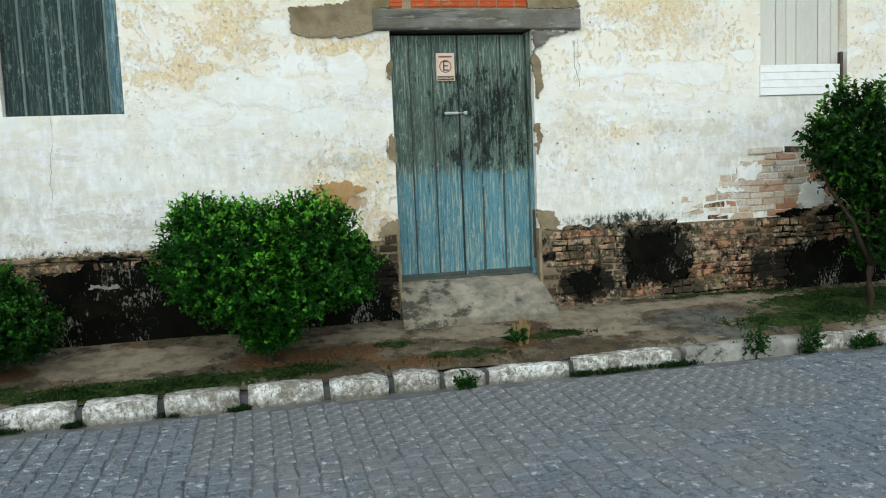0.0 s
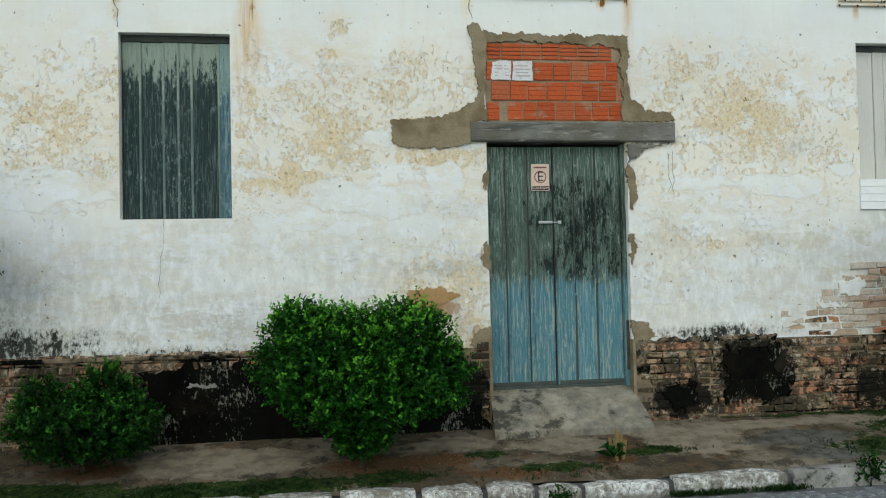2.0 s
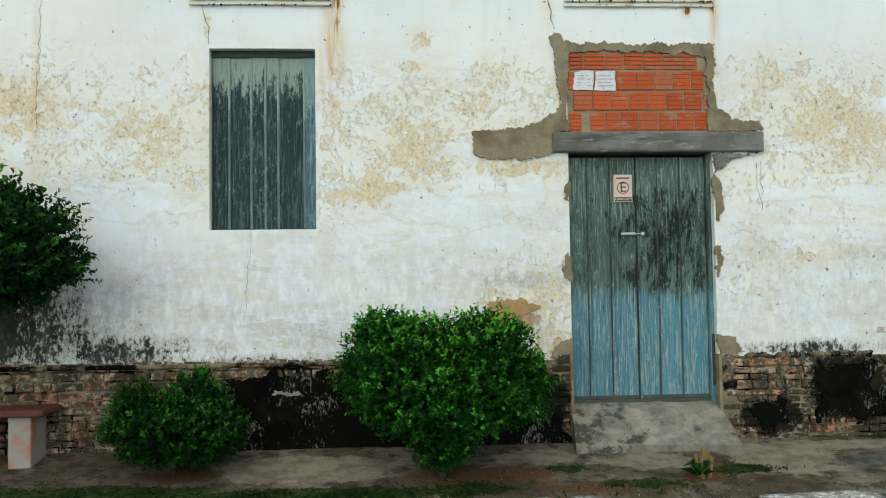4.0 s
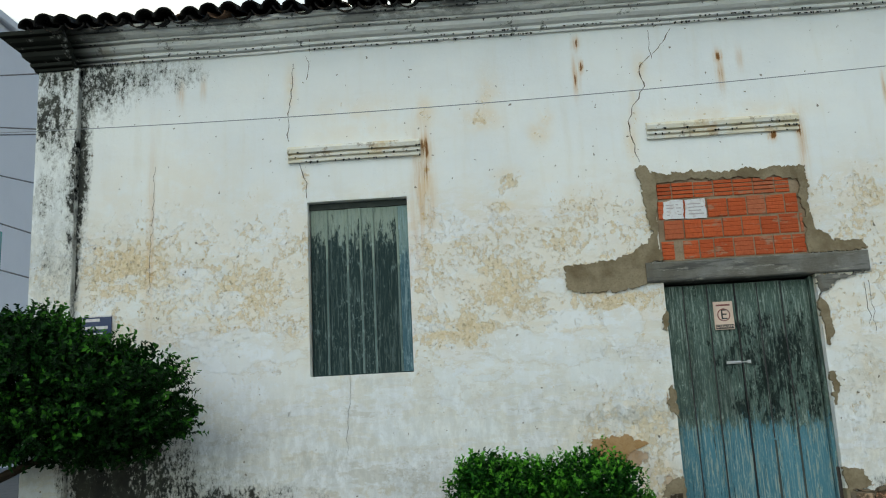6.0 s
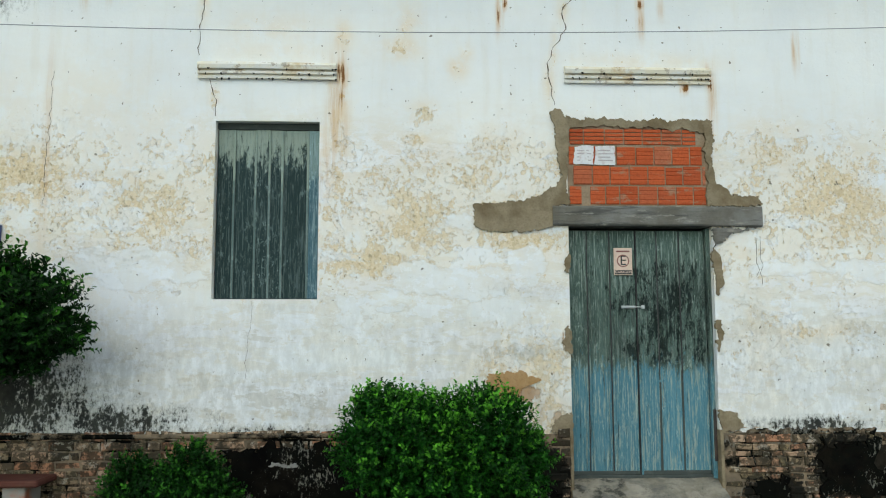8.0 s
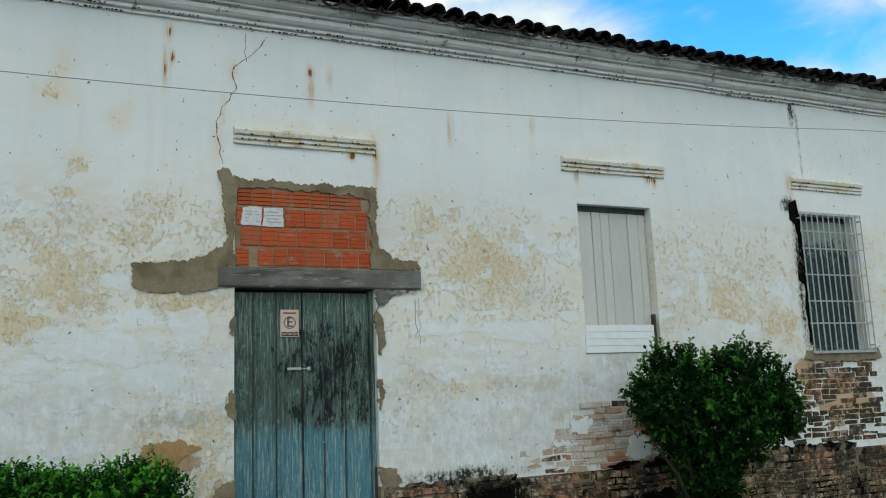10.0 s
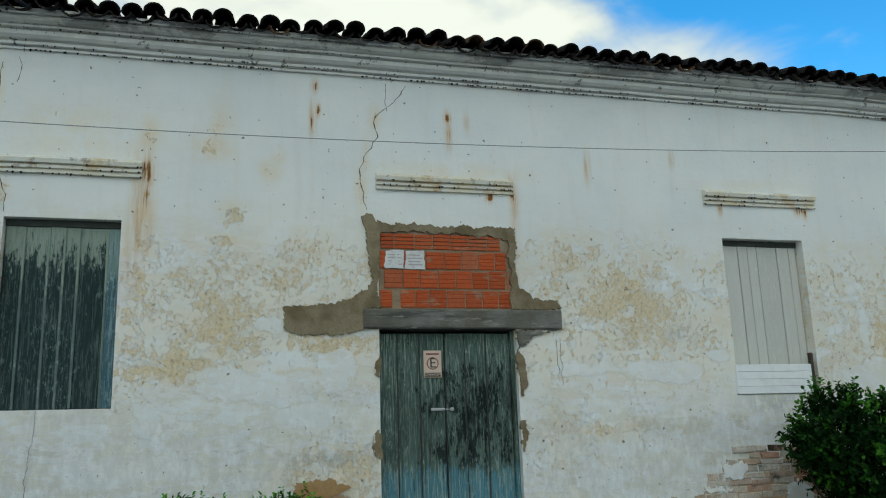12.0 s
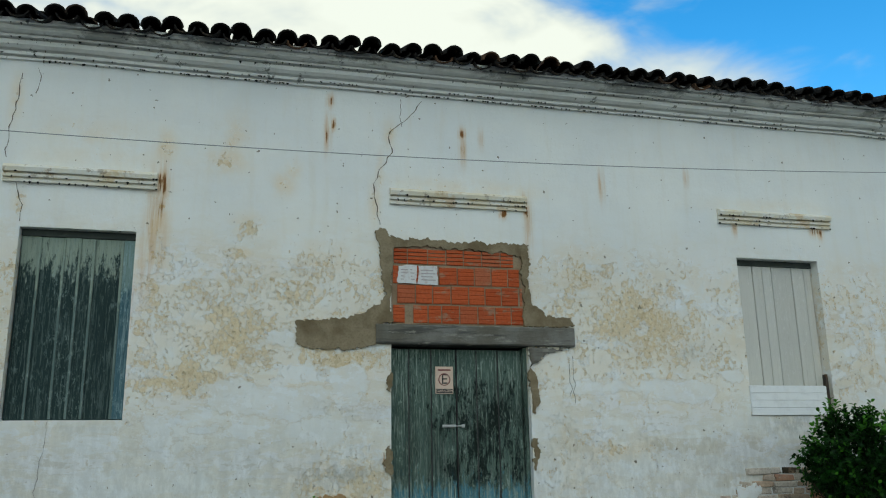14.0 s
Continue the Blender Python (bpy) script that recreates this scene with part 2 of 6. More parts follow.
    h = k.math("ADD", k.math("MULTIPLY", mid, 0.6), k.math("MULTIPLY", fine, 0.12))
    h = k.math("SUBTRACT", h, k.math("MULTIPLY", lost, 0.30))
    h = k.math("SUBTRACT", h, k.math("MULTIPLY", bare, 0.5))
    h = k.math("SUBTRACT", h, k.math("MULTIPLY", pock, 0.4))
    h = k.math("ADD", h, k.math("MULTIPLY", k.math("MULTIPLY", k.step(coat, 0.55, 0.61), worn), 0.10))
    h = k.math("SUBTRACT", h, k.math("MULTIPLY", scab, 0.3))
    h = k.math("SUBTRACT", h, k.math("MULTIPLY", pit, 0.3))
    h = k.math("ADD", h, k.math("MULTIPLY", lime, 0.16))
    return k.done(col, h, 0.65, 0.024)


def mat_trim():
    k = Nodes("limewashed_moulding", 0.9)
    streak = k.noise(5, 7, 0.65, (1.2, 1, 0.6))
    col = k.mix(k.step(streak, 0.4, 0.7), (0.80, 0.80, 0.78), (0.70, 0.70, 0.67))
    col = k.mix(k.step(k.noise(8, 8, 0.7), 0.60, 0.65, 0, 0.8), col, (0.07, 0.075, 0.06))
    col = k.mix(k.step(k.noise(2.2, 6, 0.6, loc=(4, 0, 0)), 0.60, 0.72, 0, 0.45), col, (0.60, 0.50, 0.32))
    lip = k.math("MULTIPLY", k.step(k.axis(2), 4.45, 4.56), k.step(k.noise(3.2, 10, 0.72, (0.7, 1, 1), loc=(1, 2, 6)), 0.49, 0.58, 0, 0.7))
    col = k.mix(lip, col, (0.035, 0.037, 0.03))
    left = k.step(k.axis(0), -5.0, -5.6)
    col = k.mix(k.math("MULTIPLY", left, k.step(k.noise(7, 9, 0.7), 0.24, 0.43)), col, (0.022, 0.024, 0.02))
    return k.done(col, k.noise(40, 5, 0.6), 0.4, 0.006)


def mat_cement(name, a, b, dark=0.0, seed=0.0):
    k = Nodes(name, 0.93)
    mid, fine = k.noise(5, 8, 0.62, loc=(seed, 0, 0)), k.noise(60, 4, 0.6)
    col = k.mix(k.step(mid, 0.35, 0.65), a, b)
    col = k.mix(k.step(fine, 0.45, 0.8, 0, 0.45), col, tuple(c * 0.55 for c in a))
    if dark:
        col = k.mix(k.step(k.noise(3.2, 9, 0.68, loc=(seed, 3, 1)), 0.62 - dark * 0.25, 0.70 - dark * 0.2), col, (0.005, 0.0055, 0.0045))
        pale = k.math("ADD", k.noise(46, 9, 0.76, (1, 1, 0.5), loc=(seed, 5, 1)), k.math("MULTIPLY", k.step(k.noise(2.6, 4, 0.6, loc=(seed, 1, 4)), 0.45, 0.68), 0.16))
        col = k.mix(k.step(pale, 0.635, 0.70, 0, 0.75), col, (0.19, 0.185, 0.16))
        k.bsdf.inputs["Specular IOR Level"].default_value = 0.0
    if name == "dirty_mortar":
        col = k.mix(crust(k), col, (0.010, 0.010, 0.008))
    return k.done(col, k.math("ADD", mid, k.math("MULTIPLY", fine, 0.3)), 0.6, 0.012)


def crust(k):
    """Black crust on the plinth, densest round a few damp spots."""
    x, z = k.axis(0), k.axis(2)
    field = 0.0
    for cx, cz, rx, rz, most in ((1.72, 0.10, 0.38, 0.30, 1.0), (1.03, -0.12, 0.28, 0.17, 1.0), (3.3, -0.1, 0.9, 0.25, 0.8), (2.8, 0.0, 1.2, 0.4, 0.42), (-0.8, 0.0, 0.2, 0.3, 0.9)):
        dx, dz = k.math("DIVIDE", k.math("SUBTRACT", x, cx), rx), k.math("DIVIDE", k.math("SUBTRACT", z, cz), rz)
        d = k.math("SQRT", k.math("ADD", k.math("MULTIPLY", dx, dx), k.math("MULTIPLY", dz, dz)))
        field = k.math("MAXIMUM", field, k.step(d, 1.5, 0.4, 0.0, most))
    grit = k.math("MULTIPLY", k.math("SUBTRACT", k.noise(13, 12, 0.76, loc=(2, 6, 3)), 0.5), 2.6)
    return k.step(k.math("ADD", field, grit), 0.45, 0.60, 0, 0.95)


def mat_beam():
    """Board-marked concrete with streaks along its length."""
    k = Nodes("grey_concrete", 0.93)
    streak, mid, fine = k.noise(5, 9, 0.7, (0.35, 1, 3.5)), k.noise(3, 7, 0.62, loc=(4, 0, 0)), k.noise(60, 5, 0.65)
    col = k.mix(k.step(mid, 0.35, 0.65), (0.13, 0.12, 0.098), (0.20, 0.195, 0.18))
    col = k.mix(k.step(streak, 0.50, 0.62, 0, 0.75), col, (0.062, 0.062, 0.058))
    col = k.mix(k.step(k.noise(9, 9, 0.72, (0.5, 1, 2.2), loc=(2, 5, 1)), 0.56, 0.64, 0, 0.7), col, (0.30, 0.285, 0.25))
    col = k.mix(k.step(fine, 0.5, 0.8, 0, 0.4), col, (0.08, 0.075, 0.06))
    return k.done(col, k.math("ADD", streak, k.math("MULTIPLY", fine, 0.35)), 0.8, 0.012)


def mat_ramp():
    k = Nodes("ramp_concrete", 0.94)
    mid, fine = k.noise(4, 9, 0.66, loc=(6, 0, 0)), k.noise(50, 5, 0.65)
    col = k.mix(k.step(mid, 0.35, 0.65), (0.175, 0.155, 0.12), (0.28, 0.255, 0.205))
    col = k.mix(k.step(k.noise(2.2, 9, 0.7, (1, 1.6, 1), loc=(1, 7, 2)), 0.44, 0.60, 0, 0.75), col, (0.10, 0.10, 0.09))
    stain = k.math("ADD", k.noise(7, 11, 0.74, (1, 1.3, 1), loc=(3, 1, 5)), k.step(k.axis(0), 0.15, -0.5, 0, 0.10))
    col = k.mix(k.step(stain, 0.56, 0.66, 0, 0.85), col, (0.035, 0.036, 0.03))
    col = k.mix(k.step(k.noise(3, 3, 0.5, (1, 1, 1), loc=(8, 8, 1)), 0.60, 0.64, 0, 0.4), col, (0.36, 0.33, 0.27))
    col = k.mix(k.step(fine, 0.5, 0.8, 0, 0.4), col, (0.12, 0.11, 0.09))
    return k.done(col, k.math("ADD", mid, k.math("MULTIPLY", fine, 0.4)), 0.7, 0.014)


def mat_brick(name, colors, grime):
    k = Nodes(name, 0.92)
    mid, fine = k.noise(6, 8, 0.65), k.noise(55, 4, 0.6)
    r = k.math("FRACT", k.math("ADD", k.rnd(), k.math("MULTIPLY", k.island(), 1.0)))
    col = k.mix(k.step(r, 0.15, 0.55), colors[0], colors[1])
    col = k.mix(k.step(r, 0.6, 0.95), col, colors[2])
    col = k.mix(k.step(fine, 0.4, 0.75, 0, 0.5), col, tuple(c * 0.5 for c in colors[0]))
    if not grime:
        col = k.mix(k.step(k.noise(8, 10, 0.72, (0.6, 1, 1.6), loc=(5, 4, 2)), 0.55, 0.63, 0, 0.7), col, (0.33, 0.22, 0.15))
    if grime:
        col = k.mix(k.step(k.noise(2.6, 9, 0.7, loc=(1, 4, 2)), 0.62 - grime * 0.2, 0.72 - grime * 0.2, 0, 0.93), col, (0.035, 0.034, 0.026))
        col = k.mix(k.step(k.noise(15, 10, 0.72, loc=(5, 4, 2)), 0.44, 0.52, 0, 0.85 * min(1, grime * 1.3)), col, (0.04, 0.034, 0.022))
        col = k.mix(k.step(k.noise(11, 10, 0.7, loc=(7, 4, 2)), 0.56, 0.63, 0, 0.6), col, (0.50, 0.44, 0.36))
        col = k.mix(crust(k), col, (0.010, 0.010, 0.008))
    return k.done(col, k.math("ADD", mid, k.math("MULTIPLY", fine, 0.4)), 0.7, 0.012)


def mat_wood(name, low, high, bare, dark, split, mess, paint_dark):
    """Weathered vertical boards: old paint, bare grain, black mildew; split is the height of the older coat's edge."""
    k = Nodes(name, 0.8)
    grain = k.noise(4, 8, 0.72, (8, 8, 0.4))
    fibre = k.noise(8, 9, 0.75, (9, 9, 0.5), loc=(3, 0, 1))
    flake = k.noise(16, 10, 0.76, (2.0, 1, 0.6), loc=(1, 5, 2))
    line = k.noise(9, 10, 0.8, (14, 14, 0.3), loc=(7, 1, 4))
    blot = k.noise(2.6, 8, 0.66, (1.4, 1, 0.6))
    z = k.math("ADD", k.axis(2), k.math("ADD", k.math("MULTIPLY", k.math("SUBTRACT", grain, 0.5), 0.45), k.math("MULTIPLY", k.math("SUBTRACT", flake, 0.5), 1.1)))
    upper = k.step(z, split - 0.07, split + 0.07)
    col = k.mix(upper, low, high)
    tone = k.step(k.rnd(), 0.0, 1.0, 0, 0.35)
    col = k.mix(tone, col, k.mix(upper, tuple(c * 0.6 for c in low), tuple(c * 0.7 for c in high)))
    col = k.mix(k.math("MULTIPLY", k.step(fibre, 0.52, 0.57), mess), col, bare)
    col = k.mix(k.math("MULTIPLY", k.step(flake, 0.60, 0.63), mess * (0.6 if paint_dark else 1.0)), col, tuple(c * 1.45 for c in bare))
    band = k.math("MULTIPLY", k.step(k.axis(2), split - 0.05, split + 0.15), k.step(k.axis(2), split + 1.15, split + 0.25))
    mil = k.math("MULTIPLY", k.step(k.math("ADD", k.math("MULTIPLY", blot, 0.75), k.math("MULTIPLY", fibre, 0.85)), 0.74, 0.83), band)
    if paint_dark:
        mil = k.math("MULTIPLY", mil, k.step(k.axis(0), -0.35, 0.12, 0.45, 1.0))
    col = k.mix(k.math("MULTIPLY", mil, paint_dark), col, dark)
    col = k.mix(k.step(k.noise(6, 9, 0.75, (8, 8, 0.35), loc=(9, 2, 2)), 0.58, 0.64, 0, 0.75), col, dark)
    col = k.mix(k.math("MULTIPLY", k.step(line, 0.55, 0.61), 0.5 * mess), col, tuple(c * 1.25 for c in bare))
    col = k.mix(k.step(line, 0.43, 0.38, 0, 0.6), col, dark)
    if paint_dark:
        dx, dz = k.math("DIVIDE", k.math("SUBTRACT", k.axis(0), 0.22), 0.46), k.math("DIVIDE", k.math("SUBTRACT", k.axis(2), 1.28), 0.60)
        spot = k.step(k.math("ADD", k.math("MULTIPLY", dx, dx), k.math("MULTIPLY", dz, dz)), 1.5, 0.0, 0.0, 0.5)
        grit = k.math("ADD", k.math("MULTIPLY", k.math("SUBTRACT", k.noise(22, 11, 0.78, (1.8, 1, 0.55), loc=(4, 2, 9)), 0.5), 2.8), k.math("MULTIPLY", k.math("SUBTRACT", k.noise(5, 6, 0.6, (2, 1, 0.8), loc=(4, 7, 1)), 0.5), 2.0))
        col = k.mix(k.math("MULTIPLY", k.step(k.math("ADD", spot, grit), 0.36, 0.56, 0, 0.9), k.step(k.axis(2), 0.86, 0.98)), col, dark)
    fleck = k.math("MULTIPLY", k.step(k.noise(30, 9, 0.75, (1.7, 1, 0.7), loc=(5, 5, 8)), 0.56, 0.60), k.step(k.noise(2.2, 5, 0.6, (1.4, 1, 0.8), loc=(1, 9, 4)), 0.42, 0.58))
    col = k.mix(k.math("MULTIPLY", fleck, 0.22 if paint_dark else 0.5), col, tuple(min(0.7, c * 1.7) for c in bare))
    return k.done(col, k.math("ADD", grain, fibre), 0.6, 0.006)


def mat_plain(name, color, rough=0.6, metal=0.0, wear=(0.3, 0.3, 0.3), amount=0.35, scale=14):
    k = Nodes(name, rough, metal)
    col = k.mix(k.step(k.noise(scale, 8, 0.65), 0.45, 0.72, 0, amount), color, wear)
    return k.done(col, k.noise(scale * 4, 4), 0.2, 0.003)


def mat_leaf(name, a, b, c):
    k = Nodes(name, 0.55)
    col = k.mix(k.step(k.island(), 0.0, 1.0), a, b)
    # lighter leaves: new growth, with top light and inner shade painted in
    fresh_lit = k.math("ADD", k.attr("young_lit"), k.math("MULTIPLY", k.math("SUBTRACT", k.island(), 0.5), 0.5))
    col = k.mix(k.step(fresh_lit, 0.35, 0.95), col, c)
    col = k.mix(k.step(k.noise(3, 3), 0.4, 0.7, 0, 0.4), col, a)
    k.bsdf.inputs["Specular IOR Level"].default_value = 0.15
    k.bsdf.inputs["Transmission Weight"].default_value = 0.0
    tr = k.n.new("ShaderNodeBsdfTranslucent")
    k.put(tr.inputs["Color"], col)
    mx = k.n.new("ShaderNodeMixShader")
    mx.inputs[0].default_value = 0.22
    m = k.done(col)
    k.l.new(k.bsdf.outputs[0], mx.inputs[1])
    k.l.new(tr.outputs[0], mx.inputs[2])
    k.l.new(mx.outputs[0], k.n["Material Output"].inputs["Surface"])
    return m


def mat_pavement():
    k = Nodes("worn_pavement", 0.95)
    big, mid, fine = k.noise(1.3, 8, 0.62), k.noise(7, 9, 0.68), k.noise(70, 4, 0.6)
    col = k.mix(k.step(big, 0.38, 0.62), (0.062, 0.047, 0.030), (0.175, 0.148, 0.112))
    col = k.mix(k.step(k.noise(2.4, 7, 0.6, loc=(5, 2, 0)), 0.54, 0.64, 0, 0.8), col, (0.11, 0.058, 0.027))
    col = k.mix(k.step(mid, 0.49, 0.58, 0, 0.8), col, (0.03, 0.027, 0.02))
    col = k.mix(k.step(fine, 0.5, 0.8, 0, 0.4), col, (0.19, 0.165, 0.13))
    ragged_edge = k.math("MULTIPLY", k.math("SUBTRACT", k.noise(5, 9, 0.7, loc=(4, 4, 1)), 0.5), 1.3)
    pale = k.step(k.math("ADD", k.attr("pale"), ragged_edge), 0.36, 0.50, 0, 0.9)
    col = k.mix(pale, col, k.mix(k.step(mid, 0.40, 0.62), (0.235, 0.20, 0.15), (0.15, 0.122, 0.09)))
    grey = k.step(k.math("ADD", k.attr("grey"), ragged_edge), 0.36, 0.50, 0, 0.9)
    col = k.mix(grey, col, k.mix(k.step(mid, 0.40, 0.62), (0.10, 0.10, 0.092), (0.05, 0.05, 0.044)))
    earth = k.step(k.math("ADD", k.attr("earth"), ragged_edge), 0.36, 0.55, 0, 0.9)
    col = k.mix(earth, col, k.mix(k.step(fine, 0.4, 0.62), (0.125, 0.062, 0.028), (0.05, 0.032, 0.017)))
    moss = k.step(k.math("ADD", k.attr("moss"), k.math("MULTIPLY", k.noise(6, 9, 0.7, loc=(2, 2, 5)), 1.1)), 0.80, 0.88)
    col = k.mix(moss, col, k.mix(k.step(k.noise(26, 5), 0.4, 0.6), (0.008, 0.020, 0.004), (0.028, 0.045, 0.011)))
    litter = k.math("MULTIPLY", k.step(k.noise(55, 3, 0.6, loc=(9, 9, 3)), 0.66, 0.69), k.step(k.noise(2, 4, 0.6, loc=(3, 9, 3)), 0.42, 0.58))
    col = k.mix(k.math("MULTIPLY", litter, 0.8), col, (0.42, 0.40, 0.35))
    return k.done(col, k.math("ADD", mid, k.math("MULTIPLY", fine, 0.4)), 0.7, 0.02)


def mat_sett():
    k = Nodes("granite_sett", 0.8)
    r = k.math("FRACT", k.math("ADD", k.rnd(), k.island()))
    fine, mid = k.noise(46, 8, 0.72), k.noise(9, 8, 0.65)
    col = k.mix(r, (0.096, 0.120, 0.142), (0.146, 0.170, 0.196))
    col = k.mix(k.step(fine, 0.42, 0.62), col, (0.175, 0.188, 0.205))
    col = k.mix(k.step(k.noise(24, 7, 0.7, loc=(3, 1, 1)), 0.53, 0.60, 0, 0.75), col, (0.055, 0.062, 0.067))
    col = k.mix(k.step(k.noise(17, 8, 0.75, loc=(8, 2, 1)), 0.575, 0.62, 0, 0.85), col, (0.42, 0.44, 0.45))
    col = k.mix(k.step(k.noise(1.1, 6, 0.6, loc=(2, 2, 1)), 0.48, 0.66, 0, 0.4), col, (0.19, 0.175, 0.15))
    return k.done(col, k.math("ADD", mid, fine), 0.7, 0.012)


def mat_kerb():
    k = Nodes("painted_kerb_stone", 0.9)
    n = k.noise(22, 12, 0.76)
    big = k.noise(5, 5, 0.6, loc=(1, 3, 3))
    v = k.math("ADD", k.math("ADD", n, k.math("MULTIPLY", big, 0.5)), k.math("MULTIPLY", k.rnd(), 0.10))
    col = k.mix(k.step(v, 0.66, 0.84), (0.72, 0.725, 0.72), (0.30, 0.29, 0.26))
    col = k.mix(k.step(v, 0.83, 0.90, 0, 0.85), col, (0.17, 0.155, 0.13))
    col = k.mix(k.step(k.noise(30, 9, 0.75, (1, 1, 0.6), loc=(3, 3, 3)), 0.535, 0.60, 0, 0.8), col, (0.09, 0.085, 0.07))
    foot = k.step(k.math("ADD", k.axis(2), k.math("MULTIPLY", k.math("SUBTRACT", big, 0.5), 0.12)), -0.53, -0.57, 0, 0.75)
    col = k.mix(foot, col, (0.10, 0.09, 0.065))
    return k.done(col, k.math("ADD", n, big), 0.8, 0.018)


def mat_tile():
    k = Nodes("blackened_clay_tile", 0.95)
    n = k.noise(9, 9, 0.7)
    r = k.math("FRACT", k.math("ADD", k.rnd(), k.island()))
    col = k.mix(k.step(r, 0.8, 1.0, 0, 0.7), (0.018, 0.017, 0.016), (0.16, 0.09, 0.055))
    col = k.mix(k.step(n, 0.58, 0.68, 0, 0.6), col, (0.17, 0.125, 0.09))
    col = k.mix(k.step(k.noise(30, 6, 0.7, loc=(4, 4, 4)), 0.60, 0.66, 0, 0.5), col, (0.25, 0.24, 0.21))
    return k.done(col, n, 0.6, 0.012)


def mat_hood():
    k = Nodes("rust_stained_moulding", 0.9)
    col = k.mix(k.step(k.noise(4, 8, 0.66), 0.4, 0.6), (0.74, 0.68, 0.54), (0.76, 0.75, 0.70))
    col = k.mix(k.step(k.noise(3, 8, 0.7, loc=(5, 2, 2)), 0.52, 0.62, 0, 0.7), col, (0.58, 0.43, 0.24))
    col = k.mix(k.step(k.noise(9, 9, 0.7, loc=(2, 2, 2)), 0.56, 0.63, 0, 0.55), col, (0.19, 0.12, 0.06))
    return k.done(col, k.noise(40, 5, 0.6), 0.4, 0.006)


M_PLASTER, M_TRIM, M_HOOD = mat_plaster(), mat_trim(), mat_hood()
M_CEMENT = mat_cement("brown_cement_render", (0.165, 0.125, 0.075), (0.275, 0.225, 0.15))
M_JOINT = mat_cement("tan_joint_mortar", (0.24, 0.17, 0.11), (0.34, 0.26, 0.18), seed=17)
M_BEAM = mat_beam()
M_MORTAR = mat_cement("dirty_mortar", (0.25, 0.185, 0.125), (0.15, 0.12, 0.085), 0.7, 8)
M_MOLD = mat_cement("black_mouldy_render", (0.009, 0.008, 0.006), (0.003, 0.003, 0.003), 0.8, 2)
M_RAMP = mat_ramp()
M_ADOBE = mat_cement("adobe_render", (0.34, 0.20, 0.085), (0.42, 0.27, 0.14), seed=3)
M_INFILL = mat_brick("orange_hollow_brick", [(0.50, 0.105, 0.04), (0.41, 0.08, 0.03), (0.44, 0.15, 0.08)], 0)
M_BRICK = mat_brick("old_weathered_brick", [(0.40, 0.195, 0.115), (0.44, 0.31, 0.21), (0.23, 0.18, 0.105)], 0.75)
M_WASHBRICK = mat_brick("whitewashed_brick", [(0.52, 0.39, 0.29), (0.62, 0.56, 0.49), (0.46, 0.22, 0.13)], 0.12)
M_DOOR = mat_wood("blue_green_door_paint", (0.085, 0.215, 0.265), (0.085, 0.128, 0.108), (0.27, 0.335, 0.295), (0.012, 0.018, 0.016), 0.92, 0.92, 0.95)
M_SHUT = mat_wood("dark_green_shutter_paint", (0.028, 0.048, 0.047), (0.30, 0.36, 0.30), (0.15, 0.20, 0.19), (0.010, 0.016, 0.016), 2.66, 0.38, 0.0)
M_SHUTBLUE = mat_wood("worn_blue_edge_paint", (0.07, 0.14, 0.17), (0.20, 0.29, 0.28), (0.26, 0.36, 0.38), (0.010, 0.016, 0.016), 2.5, 0.6, 0.0)
M_STRIP = mat_wood("worn_green_strip_paint", (0.12, 0.17, 0.16), (0.25, 0.31, 0.26), (0.22, 0.27, 0.25), (0.03, 0.045, 0.04), 2.4, 0.5, 0.0)
M_GREYWOOD = mat_wood("pale_grey_board_paint", (0.62, 0.61, 0.56), (0.60, 0.59, 0.55), (0.66, 0.65, 0.61), (0.46, 0.44, 0.40), 2.0, 0.2, 0.0)
M_WHITE = mat_plain("white_slat_paint", (0.80, 0.81, 0.82), 0.5, amount=0.15)
M_FRAME = mat_plain("dark_timber", (0.06, 0.07, 0.065), 0.85, wear=(0.14, 0.15, 0.13), scale=8)
M_STEEL = mat_plain("zinc_steel", (0.55, 0.56, 0.57), 0.45, 0.8)
M_RUST = mat_plain("dark_rusty_iron", (0.07, 0.06, 0.055), 0.8, 0.3, (0.25, 0.12, 0.05))
M_IRON = mat_plain("grey_painted_iron", (0.42, 0.44, 0.44), 0.6, 0.1, (0.25, 0.13, 0.06))
M_CRACK = mat_plain("crack_shadow_dirt", (0.10, 0.075, 0.05), 1.0)
M_BLACKMOULD = mat_plain("black_mould", (0.018, 0.018, 0.015), 0.95, amount=0.1)
M_SIGN = mat_plain("sign_cream_enamel", (0.66, 0.50, 0.40), 0.5, wear=(0.42, 0.30, 0.22))
M_SIGNRED = mat_plain("sign_faded_red", (0.20, 0.06, 0.05), 0.55)
M_BLACK = mat_plain("sign_black", (0.02, 0.02, 0.02), 0.5, amount=0.1)
M_NAVY = mat_plain("navy_enamel", (0.02, 0.035, 0.10), 0.35, amount=0.1)
M_PAPER = mat_plain("weathered_paper", (0.66, 0.65, 0.65), 0.9, wear=(0.46, 0.36, 0.33), amount=0.7, scale=26)
M_INK = mat_plain("faded_ink", (0.40, 0.36, 0.36), 0.9)
M_BENCH = mat_plain("red_brown_slab", (0.11, 0.042, 0.032), 0.75, wear=(0.15, 0.08, 0.06))
M_LEG = mat_plain("flaking_leg_paint", (0.30, 0.28, 0.25), 0.9, wear=(0.42, 0.12, 0.06), amount=0.9, scale=5)
M_BARK = mat_plain("bark", (0.035, 0.026, 0.018), 0.95, wear=(0.05, 0.04, 0.03), amount=0.8, scale=18)
